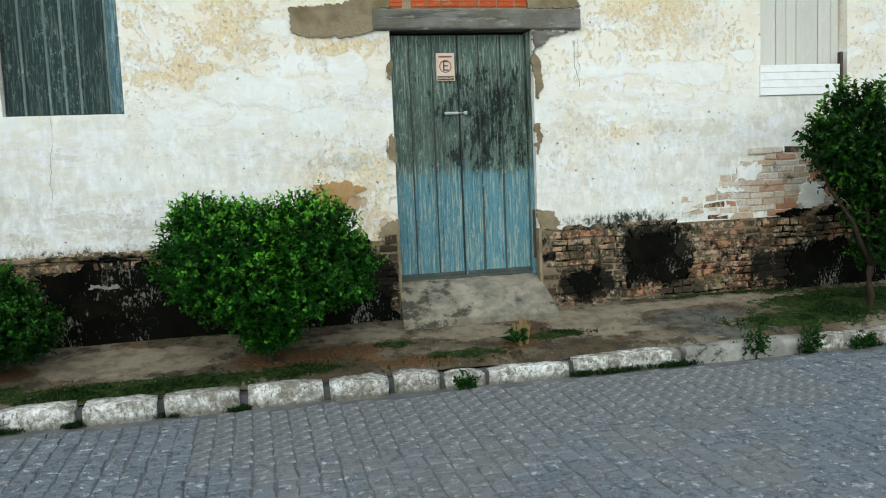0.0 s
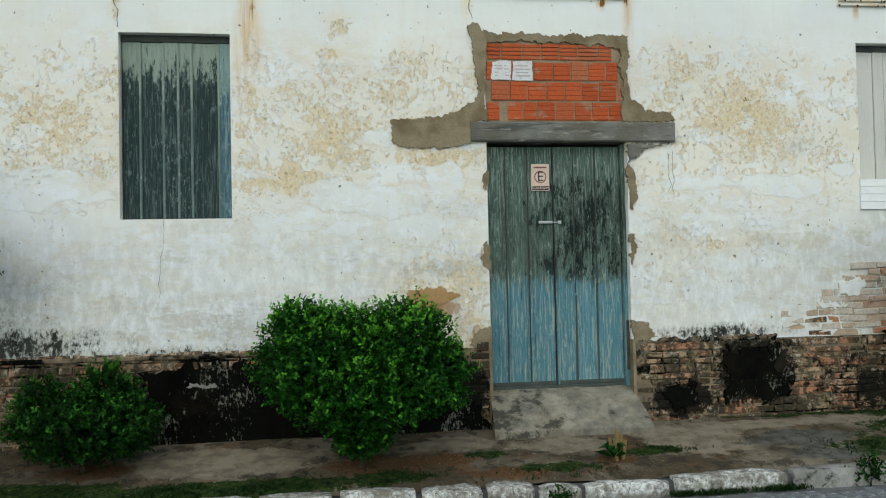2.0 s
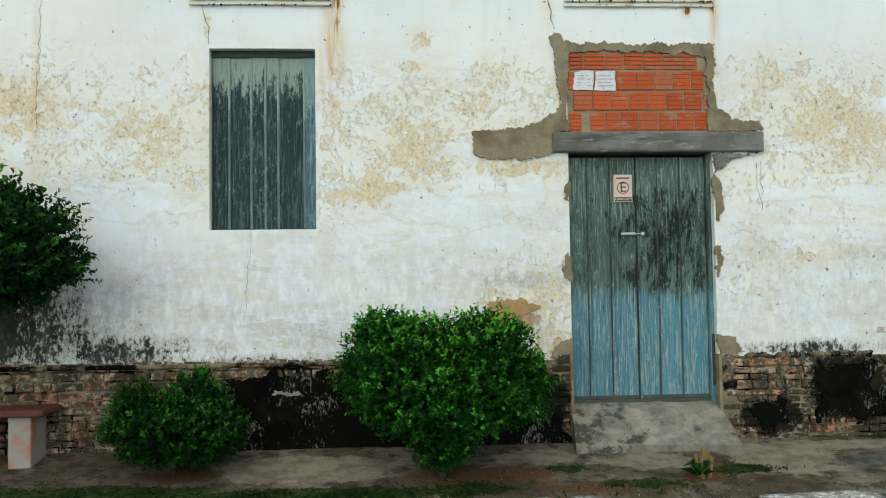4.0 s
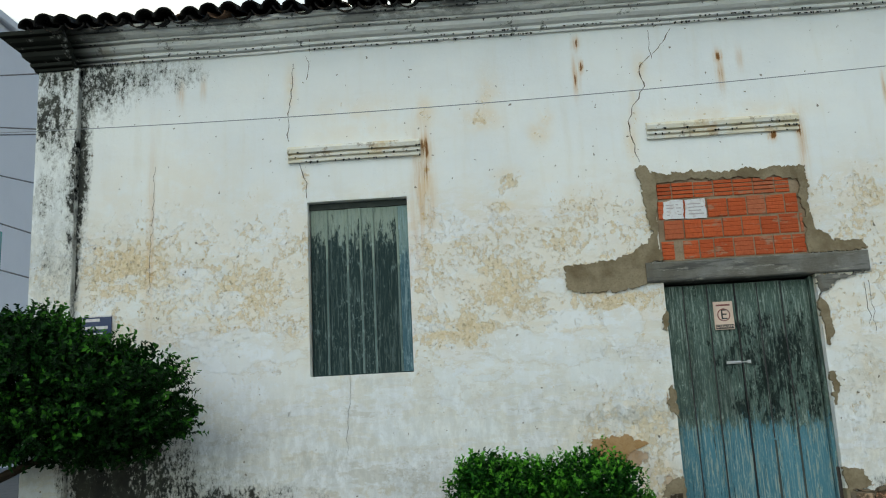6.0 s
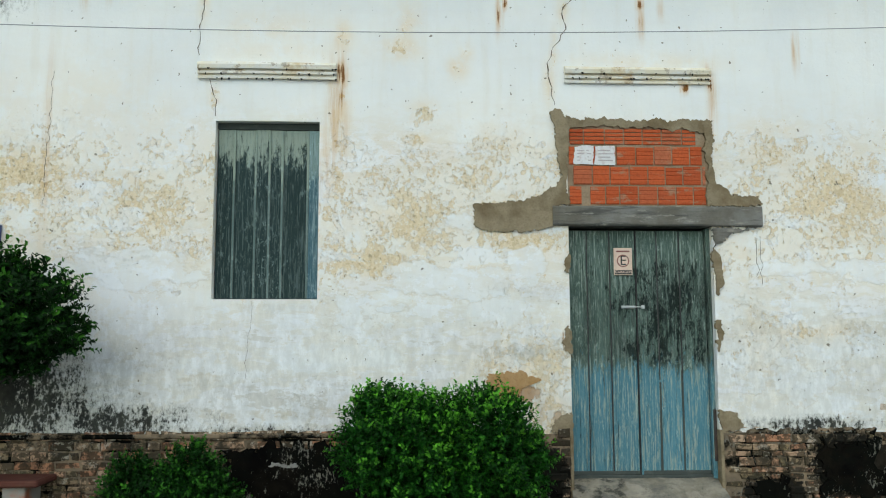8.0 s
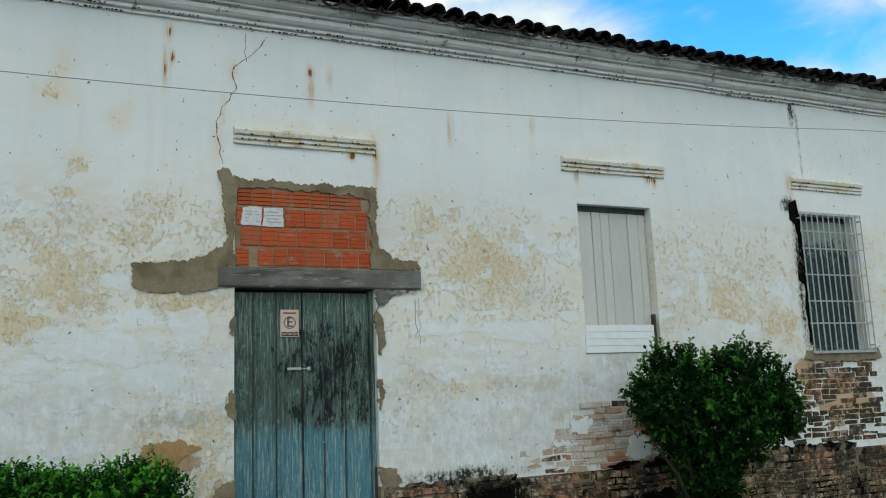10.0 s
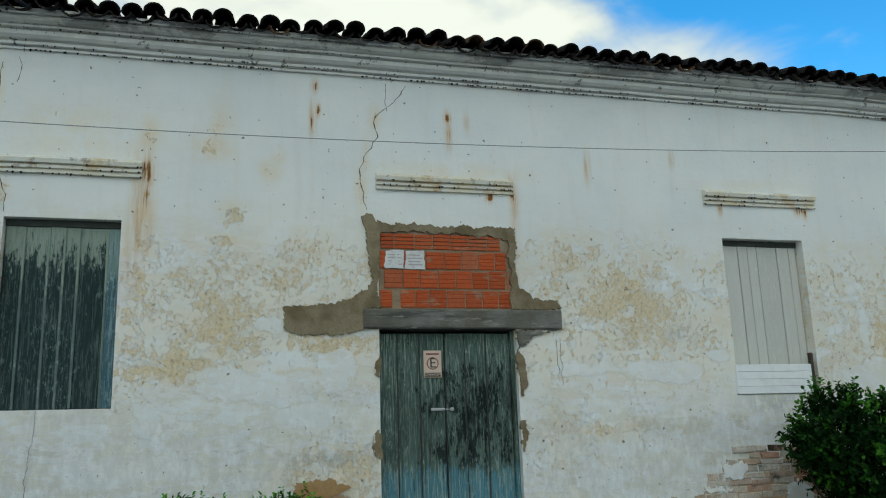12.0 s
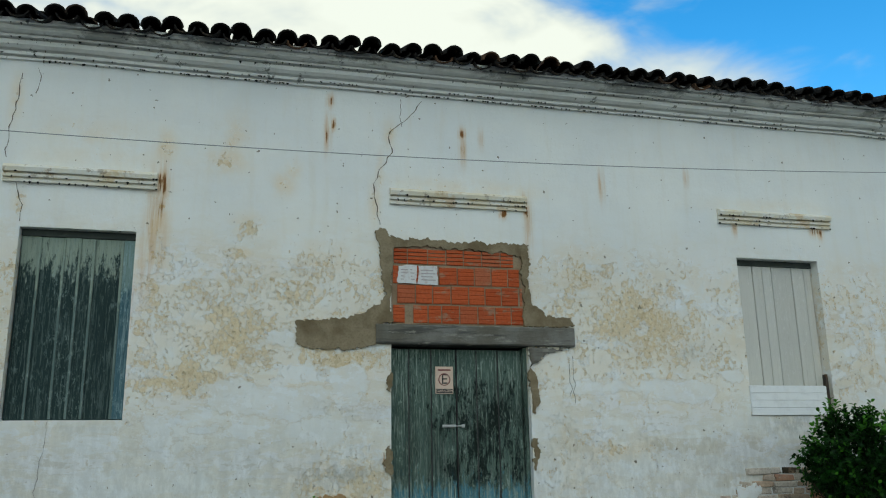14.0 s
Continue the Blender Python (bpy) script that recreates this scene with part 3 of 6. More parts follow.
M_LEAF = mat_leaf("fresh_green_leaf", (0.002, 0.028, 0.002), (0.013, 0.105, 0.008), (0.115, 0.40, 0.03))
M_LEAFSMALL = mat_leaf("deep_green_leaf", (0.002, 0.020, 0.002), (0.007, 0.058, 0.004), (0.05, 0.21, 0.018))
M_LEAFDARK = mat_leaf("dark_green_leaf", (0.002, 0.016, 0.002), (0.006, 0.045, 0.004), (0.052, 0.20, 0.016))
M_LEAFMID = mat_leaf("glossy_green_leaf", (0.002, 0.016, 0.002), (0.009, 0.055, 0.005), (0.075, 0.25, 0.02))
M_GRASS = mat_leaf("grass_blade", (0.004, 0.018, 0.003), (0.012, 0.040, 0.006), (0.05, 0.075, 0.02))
M_DRY = mat_plain("dry_stem", (0.20, 0.135, 0.065), 0.95, wear=(0.09, 0.06, 0.03), amount=0.8)
M_PALE = mat_cement("pale_kerb_cement", (0.36, 0.36, 0.35), (0.48, 0.48, 0.47), seed=12)
M_PAVE, M_SETT, M_KERB, M_TILE = mat_pavement(), mat_sett(), mat_kerb(), mat_tile()
M_GROUND = mat_cement("street_dirt", (0.075, 0.078, 0.08), (0.10, 0.10, 0.10), seed=9)
M_ROADBED = mat_cement("sandy_joint_dirt", (0.095, 0.10, 0.108), (0.15, 0.15, 0.148), seed=15)
M_STONE = mat_cement("bare_kerb_stone", (0.20, 0.195, 0.18), (0.32, 0.315, 0.30), 0.25, 21)
M_STREAK = mat_cement("mould_streaked_limewash", (0.50, 0.50, 0.47), (0.22, 0.22, 0.20), 0.75, 31)
M_GREYWALL = mat_plain("grey_lilac_facade_paint", (0.50, 0.52, 0.58), 0.8, wear=(0.44, 0.46, 0.52), scale=0.7)
M_DARKWALL = mat_plain("slate_grey_facade_paint", (0.13, 0.145, 0.17), 0.8, wear=(0.12, 0.13, 0.16), scale=0.7)
M_TEAL = mat_plain("teal_window_glass", (0.004, 0.15, 0.17), 0.22, amount=0.05, scale=2)
M_CABLE = mat_plain("black_cable", (0.10, 0.10, 0.11), 0.6, amount=0.1)
M_THINCABLE = mat_plain("grey_cable_sheath", (0.24, 0.25, 0.26), 0.6, amount=0.2)


# ---- mesh helpers ----
from mathutils.geometry import delaunay_2d_cdt


def obj(name, bm, mat, parent=None, label="", smooth=False):
    me = bpy.data.meshes.new(name)
    bm.normal_update()
    bm.to_mesh(me)
    bm.free()
    for m in mat if isinstance(mat, (list, tuple)) else [mat]:
        me.materials.append(m)
    if smooth:
        me.polygons.foreach_set("use_smooth", [True] * len(me.polygons))
    ob = new(name, me)
    if parent:
        ob.parent = parent
    if label:
        ob["label"] = label
    return ob


def part(name, bm, mat, parent, label="", smooth=False):
    return obj(name, bm, mat, parent, label, smooth)


def raw(name, verts, faces, mat, parent=None, label="", smooth=False):
    me = bpy.data.meshes.new(name)
    me.from_pydata(verts, [], faces)
    me.materials.append(mat)
    if smooth:
        me.polygons.foreach_set("use_smooth", [True] * len(me.polygons))
    ob = new(name, me)
    if parent:
        ob.parent = parent
    if label:
        ob["label"] = label
    return ob


def thing(name, label, category, group="", kind=""):
    return tagged(new(name), label, category, group, kind)


def box(bm, x0, x1, y0, y1, z0, z1, bevel=0.0, jit=0.0, rng=random):
    v = [bm.verts.new((x + rng.uniform(-jit, jit), y + rng.uniform(-jit, jit) * 0.5, z + rng.uniform(-jit, jit)))
         for x in (x0, x1) for y in (y0, y1) for z in (z0, z1)]
    f = [bm.faces.new([v[i] for i in q]) for q in ((0, 1, 3, 2), (4, 6, 7, 5), (0, 4, 5, 1), (2, 3, 7, 6), (0, 2, 6, 4), (1, 5, 7, 3))]
    if bevel:
        es = list({e for q in f for e in q.edges})
        bmesh.ops.bevel(bm, geom=es, offset=bevel, segments=1, affect="EDGES")
    return bm


def boxed(*a, **k):
    return box(bmesh.new(), *a, **k)


def tube(bm, pts, radii, sides=7):
    rings = []
    for i, p in enumerate(pts):
        p = Vector(p)
        d = (Vector(pts[min(i + 1, len(pts) - 1)]) - Vector(pts[max(i - 1, 0)])).normalized()
        q = d.to_track_quat("Z", "Y")
        r = radii[i] if isinstance(radii, (list, tuple)) else radii
        rings.append([bm.verts.new(p + q @ Vector((math.cos(a) * r, math.sin(a) * r, 0))) for a in [2 * math.pi * j / sides for j in range(sides)]])
    for a, b in zip(rings, rings[1:]):
        for j in range(sides):
            bm.faces.new((a[j], a[(j + 1) % sides], b[(j + 1) % sides], b[j]))
    bm.faces.new(rings[0][::-1])
    bm.faces.new(rings[-1])
    return bm


def extrude_profile(pts, x0, x1, seg=0.5, wob=0.0):
    """A moulding: (y, z) points swept along x, closed at the ends."""
    bm = bmesh.new()
    n = max(1, int((x1 - x0) / seg))
    rings = []
    for i in range(n + 1):
        x = x0 + (x1 - x0) * i / n
        dy, dz = wob * noise.noise((x * 1.3, 0, 5)), wob * noise.noise((x * 1.1, 7, 0))
        rings.append([bm.verts.new((x, y + (dy if y < -0.002 else 0), z + dz)) for y, z in pts])
    m = len(pts)
    for a, b in zip(rings, rings[1:]):
        for j in range(m):
            bm.faces.new((a[j], b[j], b[(j + 1) % m], a[(j + 1) % m]))
    bm.faces.new(rings[0])
    bm.faces.new(rings[-1][::-1])
    return bm


def ragged(outline, y_front, y_back, rough=0.03, step=0.02, seed=0):
    """A patch of render on the wall with a broken edge: an (x, z) outline, roughened, with thickness."""
    pts = []
    for (ax, az), (bx, bz) in zip(outline, outline[1:] + outline[:1]):
        n = max(1, int(math.hypot(bx - ax, bz - az) / step))
        for i in range(n):
            x, z = ax + (bx - ax) * i / n, az + (bz - az) * i / n
            pts.append((x + rough * noise.noise((x * 9, z * 9, seed)) + rough * 0.6 * noise.noise((x * 31, z * 31, seed)) + rough * 0.5 * noise.noise((x * 83, z * 83, seed)),
                        z + rough * noise.noise((x * 9, z * 9, seed + 9)) + rough * 0.6 * noise.noise((x * 31, z * 31, seed + 5)) + rough * 0.5 * noise.noise((x * 83, z * 83, seed + 3))))
    bm = bmesh.new()
    fr = [bm.verts.new((x, y_front + 0.004 * noise.noise((x * 14, z * 14, 2)), z)) for x, z in pts]
    back = [bm.verts.new((x, y_back, z)) for x, z in pts]
    n = len(pts)
    vs, _, fs, *_ = delaunay_2d_cdt([Vector(p) for p in pts], [(i, (i + 1) % n) for i in range(n)], [list(range(n))], 1, 1e-5)
    top = [bm.verts.new((p.x, y_front + 0.004 * noise.noise((p.x * 14, p.y * 14, 2)), p.y)) for p in vs]
    for tri in fs:
        bm.faces.new([top[i] for i in tri])
    for i in range(len(pts)):
        j = (i + 1) % len(pts)
        bm.faces.new((fr[i], fr[j], back[j], back[i]))
    bmesh.ops.recalc_face_normals(bm, faces=bm.faces)
    return bm


def writing(text, size, m, mat, parent, name="lettering"):
    cu = bpy.data.curves.new("letters", "FONT")
    cu.body, cu.size, cu.extrude, cu.align_x, cu.align_y = text, size, 0.0006, "CENTER", "CENTER"
    tmp = new("letters", cu)
    me = bpy.data.meshes.new_from_object(tmp.evaluated_get(bpy.context.evaluated_depsgraph_get()))
    bpy.data.objects.remove(tmp)
    me.materials.clear()
    me.materials.append(mat)
    ob = new(name, me)
    ob.parent, ob.matrix_local = parent, m
    return ob


# ---- the plan ----
ROAD_Z = -0.57
WALL_L, WALL_R = -5.91, 13.0
DOOR = (-0.605, 0.61, -0.30, 2.97)
WINDOWS = [(-3.535, -2.68, 1.465, 2.945), (2.765, 3.66, 1.475, 2.97), (5.76, 6.63, 1.45, 3.02)]


def pave_z(y):
    return -0.28 + 0.14 * max(-1.2, min(0.2, y))


# ---- the facade wall ----
def spaced(a, b, cuts, step):
    out = []
    ks = sorted({a, b, *cuts})
    for p, q in zip(ks, ks[1:]):
        n = max(1, round((q - p) / step))
        out += [p + (q - p) * i / n for i in range(n)]
    return out + [b]


def blobs(X, Z, rows):
    m = np.zeros_like(X)
    for x, z, rx, rz, s in rows:
        m = np.maximum(m, s * np.exp(-((X - x) / rx) ** 2 - ((Z - z) / rz) ** 2))
    return m


def facade_wall():
    holes = [DOOR, *WINDOWS]
    xs = spaced(WALL_L, 7.0, [h[i] for h in holes for i in (0, 1)], 0.03) + spaced(7.0, WALL_R, [], 0.2)[1:]
    zs = spaced(-0.62, 4.6, [h[i] for h in holes for i in (2, 3)], 0.04)
    X, Z = np.meshgrid(xs, zs)
    nx = len(xs)
    wav = np.array([noise.noise((x * 0.7, 0, z * 0.7)) * 0.012 + noise.noise((x * 3, 4, z * 3)) * 0.003 for x, z in zip(X.ravel(), Z.ravel())])
    verts = [(float(x), float(w), float(z)) for x, w, z in zip(X.ravel(), wav, Z.ravel())]
    faces = []
    for j in range(len(zs) - 1):
        for i in range(nx - 1):
            cx, cz = (xs[i] + xs[i + 1]) / 2, (zs[j] + zs[j + 1]) / 2
            if not any(a < cx < b and c < cz < d for a, b, c, d in holes):
                faces.append((j * nx + i, j * nx + i + 1, (j + 1) * nx + i + 1, (j + 1) * nx + i))
    # reveals
    at = {(round(x, 4), round(z, 4)): k for k, (x, _, z) in enumerate(verts)}
    for a, b, c, d in holes:
        loop = [(x, c) for x in xs if a <= x <= b] + [(b, z) for z in zs if c < z < d] + [(x, d) for x in reversed(xs) if a <= x <= b] + [(a, z) for z in reversed(zs) if c < z < d]
        front = [at[(round(x, 4), round(z, 4))] for x, z in loop]
        base = len(verts)
        verts += [(x, 0.35, z) for x, z in loop]
        n = len(loop)
        faces += [(front[i], base + i, base + (i + 1) % n, front[(i + 1) % n]) for i in range(n)]
    ob = raw("wall_front", verts, faces, M_PLASTER)
    V = np.array(verts)
    X, Z = V[:, 0], V[:, 2]
    ochre = blobs(X, Z, [(-4.6, 3.1, .6, .45, .4), (-5.2, 3.0, .3, .5, .35), (-4.0, 2.9, .4, .3, .35), (-5.1, 2.45, .5, .35, 1), (-4.1, 2.2, .55, .4, .8), (-2.3, 1.78, .5, .16, 1), (-1.9, 2.1, .5, .35, .9), (-1.0, 1.95, .42, .16, 1),
                         (-1.4, 2.5, .5, .3, .6), (1.75, 2.3, .7, .5, .9), (1.15, 2.75, .4, .3, .7), (-1.2, 2.75, .4, .25, .6), (1.0, 1.2, .3, .5, .5), (1.4, 1.2, .5, .1, .7), (4.6, 1.9, .5, .5, .9), (5.3, 1.75, .4, .3, 1),
                         (-2.5, 2.6, .12, .9, .6), (-1.94, 3.85, .12, .2, .6), (-3.0, 3.55, .7, .1, .4), (0.1, 3.5, .7, .08, .5), (3.2, 3.5, .7, .07, .4), (1.1, 1.75, .8, .2, .3), (-2.52, 3.1, .09, .35, .8), (-2.5, 3.68, .09, .16, .85), (-2.0, 3.6, .16, .12, .9), (-1.97, 3.78, .07, .12, .8), (-1.53, 3.42, .09, .1, .95), (-1.45, 3.55, .06, .08, .8), (-1.8, 3.03, .14, .1, .95), (-1.87, 2.8, .14, .07, .9), (-3.1, 3.75, .4, .15, .5),
                         (-0.62, 3.95, .05, .12, .8), (-0.7, 3.6, .04, .15, .75), (-0.75, 3.3, .05, .2, .8), (-3.66, 4.0, .05, .2, .75), (-3.56, 3.1, .05, .15, .8), (-0.95, .92, .5, .28, .8), (-0.78, .55, .2, .3, .9)])
    ochre = np.maximum(ochre, 0.45 * np.exp(-((Z - 2.25) / 0.75) ** 4))
    rust = blobs(X, Z, [(-2.50, 3.36, .045, .14, 1), (-2.51, 3.15, .04, .2, .75), (-2.5, 2.9, .07, .35, .35), (-1.17, 3.92, .025, .16, .9), (0.05, 4.0, .028, .06, 1.3), (0.05, 3.85, .03, .14, .8), (-1.12, 4.0, .022, .05, 1.2), (3.68, 3.28, .045, .05, 1.5), (2.78, 3.26, .018, .07, 1.2), (0.23, 3.98, .02, .1, .6),
                        (1.4, 3.62, .022, .14, .9), (0.66, 3.2, .03, .2, .7), (0.42, 3.275, .03, .04, 1.8), (0.635, 3.33, .02, .08, 1.5), (3.74, 3.26, .03, .06, 1), (-4.9, 2.7, .025, .8, .45),
                        (5.66, 3.36, .05, .12, .8), (-4.65, 4.02, .025, .12, .6), (-4.45, 4.05, .02, .1, .5), (-2.53, 3.40, .06, .05, 1), (-2.56, 3.0, .06, .5, .55), (-2.62, 2.6, .05, .3, .4), (-1.15, 4.22, .025, .06, 1), (0.62, 3.4, .03, .07, .8), (0.64, 3.0, .025, .25, .55), (3.62, 3.36, .03, .04, .8), (2.3, 3.75, .02, .1, .6)])
    mold = blobs(X, Z, [(-5.5, 4.2, .5, .38, .62), (-5.05, 4.2, .6, .2, .5), (-5.55, 3.4, .09, .9, .8), (-5.57, 2.4, .05, .9, .7), (-5.25, .70, .42, .46, .82), (-4.85, .85, .4, .32, .62),
                        (-4.9, .60, .7, .3, .66), (-4.3, .50, .8, .16, .62), (-3.2, .42, 1.0, .05, .5), (1.4, .44, .7, .07, .6), (5.88, 3.9, .03, .5, .45), (5.8, 4.25, .05, .2, .6),
                        (5.63, 3.1, .12, .1, .8), (5.68, 2.2, .06, 1.0, .6)])
    damp = blobs(X, Z, [(-4.6, .85, .8, .35, .8), (-3.4, .75, .6, .3, .7), (-1.05, 1.03, .45, .08, 1.0), (-2.2, .7, .8, .25, .5), (-3.05, 1.4, .45, .06, .5), (3.2, 1.38, .45, .1, .9),
                        (2.8, 1.0, .7, .3, .5), (2.2, 2.05, .15, .08, .6), (2.9, .72, .6, .15, .6), (-0.9, 1.5, .4, .1, .3)])
    damp = np.maximum(damp, 0.42 * np.exp(-((Z - 0.75) / 0.65) ** 4))
    lime = blobs(X, Z, [(1.15, 1.72, .55, .13, .75), (2.0, 1.70, .75, .15, .8), (2.55, 1.85, .3, .12, .7), (4.5, 1.62, .8, .22, .85), (4.25, 2.1, .12, .5, .6), (1.3, .80, .75, .26, .72), (2.2, .98, .5, .12, .5), (-1.55, 1.62, .95, .2, .78),
                        (-2.35, 1.40, .5, .25, .6), (-4.2, 1.72, .9, .26, .72), (-0.95, 1.78, .25, .2, .75), (-1.5, 2.12, .2, .14, .7), (1.9, 2.95, .9, .25, .45), (-4.7, 1.2, .7, .3, .5), (2.1, 2.4, .15, .3, .5)])
    tan = blobs(X, Z, [(1.0, 1.26, .35, .12, .75), (2.2, 1.24, 1.0, .12, .7), (1.5, 1.48, .8, .08, .5), (3.1, 1.15, .6, .2, .5), (-1.2, 1.22, .5, .1, .5), (-2.9, 1.02, .8, .12, .4), (2.7, .92, .6, .12, .65), (-1.0, 1.03, .5, .1, .7), (4.6, 2.2, .9, .35, .5),
                       (-2.6, .55, 1.6, .08, .65), (-3.6, .85, .5, .15, .55), (-1.9, .8, .5, .15, .5), (2.3, 2.1, .7, .5, .4), (-4.6, 2.3, .9, .35, .35)])
    bare = blobs(X, Z, [(-1.02, .70, .34, .17, .55), (-0.72, .5, .12, .2, .5), (0.68, .5, .12, .12, .55), (5.6, 1.2, .35, .3, .6), (6.2, .9, .9, .5, .6), (2.95, .58, .75, .22, .60), (2.1, .46, .2, .06, .6), (-0.67, 1.2, .05, .5, .45), (-0.66, 1.75, .04, .2, .45), (0.9, .42, .5, .05, .5), (-2.6, .42, 2.0, .03, .42)])
    for key, m in (("ochre", ochre), ("rust", rust), ("mold", mold), ("damp", damp), ("bare", bare), ("lime", lime), ("tan", tan)):
        at = ob.data.attributes.new(key, "FLOAT", "POINT")
        at.data.foreach_set("value", m.astype(np.float32))
    ob.data.polygons.foreach_set("use_smooth", [False] * len(ob.data.polygons))
    return tagged(ob, "old whitewashed plaster facade, peeling ochre and mouldy", "wall", kind="structure")


wall = facade_wall()
for nm, b in (("wall_left", (-5.90, -5.6, 0.36, 8.0)), ("wall_right", (12.65, 13.0, 0.36, 8.0)), ("wall_back", (-5.90, 13.0, 8.0, 8.3))):
    o = obj(nm, boxed(b[0], b[1], b[2], b[3], -0.62, 4.6), M_PLASTER)
    tagged(o, "whitewashed side wall of the old house", "wall", kind="structure")
o = obj("wall_core", boxed(-5.90, 13.0, 0.36, 0.40, -0.62, 4.6), M_MORTAR)
tagged(o, "dark masonry behind the closed shutters", "wall", kind="structure")
o = obj("ceiling", boxed(-5.6, 12.65, 0.4, 8.0, 4.4, 4.5), M_MORTAR)
tagged(o, "plain ceiling under the tiled roof", "ceiling", kind="structure")

# corner pilaster
pil = thing("corner_pilaster", "whitewashed corner pilaster streaked with black mould", "pilaster", kind="structure")
shaft = raw("shaft", *(lambda g: (g[0], g[1]))((lambda xs, zs: ([(x, -0.06 + 0.006 * noise.noise((x * 6, 1, z * 6)), z) for z in zs for x in xs],
            [(j * len(xs) + i, j * len(xs) + i + 1, (j + 1) * len(xs) + i + 1, (j + 1) * len(xs) + i) for j in range(len(zs) - 1) for i in range(len(xs) - 1)]))
            (spaced(-5.925, -5.56, [], 0.04), spaced(0.36, 4.3, [], 0.05))), M_PLASTER, pil)
V = np.array([v.co[:] for v in shaft.data.vertices])
for key, m in (("mold", blobs(V[:, 0], V[:, 2], [(-5.75, 4.2, .4, .2, .55), (-5.57, 3.3, .06, 1.2, .6), (-5.75, 3.85, .3, .45, .62), (-5.75, 3.1, .3, .4, .3), (-5.75, .42, .3, .09, .6), (-5.57, .7, .06, .5, .6), (-5.75, 2.4, .25, .5, .22)])),
               ("damp", blobs(V[:, 0], V[:, 2], [(-5.8, 2.7, .3, .9, .6), (-5.8, .9, .3, .3, .6)])), ("ochre", blobs(V[:, 0], V[:, 2], [(-5.7, 2.3, .3, .4, .35)]))):
    at = shaft.data.attributes.new(key, "FLOAT", "POINT")
    at.data.foreach_set("value", m.astype(np.float32))
part("shaft_side", boxed(-5.926, -5.91, -0.058, 0.5, 0.36, 4.3), M_PLASTER, pil)
part("shaft_return", boxed(-5.561, -5.552, -0.058, 0.0, 0.36, 4.3), M_STREAK, pil)
part("pilaster_base", boxed(-5.97, -5.52, -0.085, 0.4, -0.62, 0.36, 0.012), M_MOLD, pil, "black mouldy pilaster base")
part("corner_edge", ragged([(-6.02, -0.3), (-6.0, 0.1), (-5.97, 0.3), (-5.94, 0.42), (-5.9, 0.42), (-5.92, 0.1), (-5.95, -0.3)], -0.094, -0.05, 0.03, 0.02, 3), M_PLASTER, pil)

# ---- cornice, hoods ----
PROFILE = [(0.0, 4.285), (-0.026, 4.285), (-0.03, 4.303), (-0.008, 4.305), (-0.008, 4.318), (-0.052, 4.322), (-0.058, 4.348), (-0.03, 4.352), (-0.034, 4.362), (-0.075, 4.372), (-0.104, 4.395), (-0.112, 4.432),
           (-0.085, 4.438), (-0.088, 4.450), (-0.136, 4.454), (-0.142, 4.472), (-0.115, 4.477), (-0.15, 4.484), (-0.19, 4.496), (-0.214, 4.52), (-0.195, 4.526), (-0.20, 4.535), (-0.245, 4.538), (-0.25, 4.575), (0.0, 4.575)]
RISEN = [(y, 4.335 + (z - 4.285) * 0.862) for y, z in PROFILE]
corn = thing("cornice", "whitewashed moulded cornice with black mould spots", "cornice", kind="structure")
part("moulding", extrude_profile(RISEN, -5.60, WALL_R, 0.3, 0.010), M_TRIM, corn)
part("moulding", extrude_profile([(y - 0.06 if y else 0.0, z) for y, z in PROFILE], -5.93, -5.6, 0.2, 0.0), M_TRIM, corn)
side = bmesh.new()
ra = [side.verts.new((-5.925 + y, y - 0.06, z)) for y, z in PROFILE]
rb = [side.verts.new((-5.925 + y, 8.3, z)) for y, z in PROFILE]
rc = [side.verts.new((-5.92, y - 0.06 if y else 0.0, z)) for y, z in PROFILE]
for i in range(len(PROFILE) - 1):
    side.faces.new((ra[i], ra[i + 1], rb[i + 1], rb[i]))
    side.faces.new((rc[i], rc[i + 1], ra[i + 1], ra[i]))
part("moulding_return", side, M_TRIM, corn)

HOOD = [(0.0, 3.30), (-0.024, 3.30), (-0.028, 3.322), (-0.008, 3.325), (-0.008, 3.335), (-0.036, 3.338), (-0.040, 3.360), (-0.016, 3.363), (-0.016, 3.373), (-0.052, 3.377), (-0.062, 3.41), (-0.05, 3.43), (0.0, 3.45)]
hoods = []
for a, b in ((-3.69, -2.545), (-0.62, 0.635), (2.60, 3.85), (5.67, 6.8)):
    o = obj("window_hood", extrude_profile(HOOD, a, b, 0.2, 0.006), M_HOOD)
    tagged(o, "ribbed plaster hood mould stained with rust", "hood mould", "hoods over the openings", "structure")
    hoods.append(o)

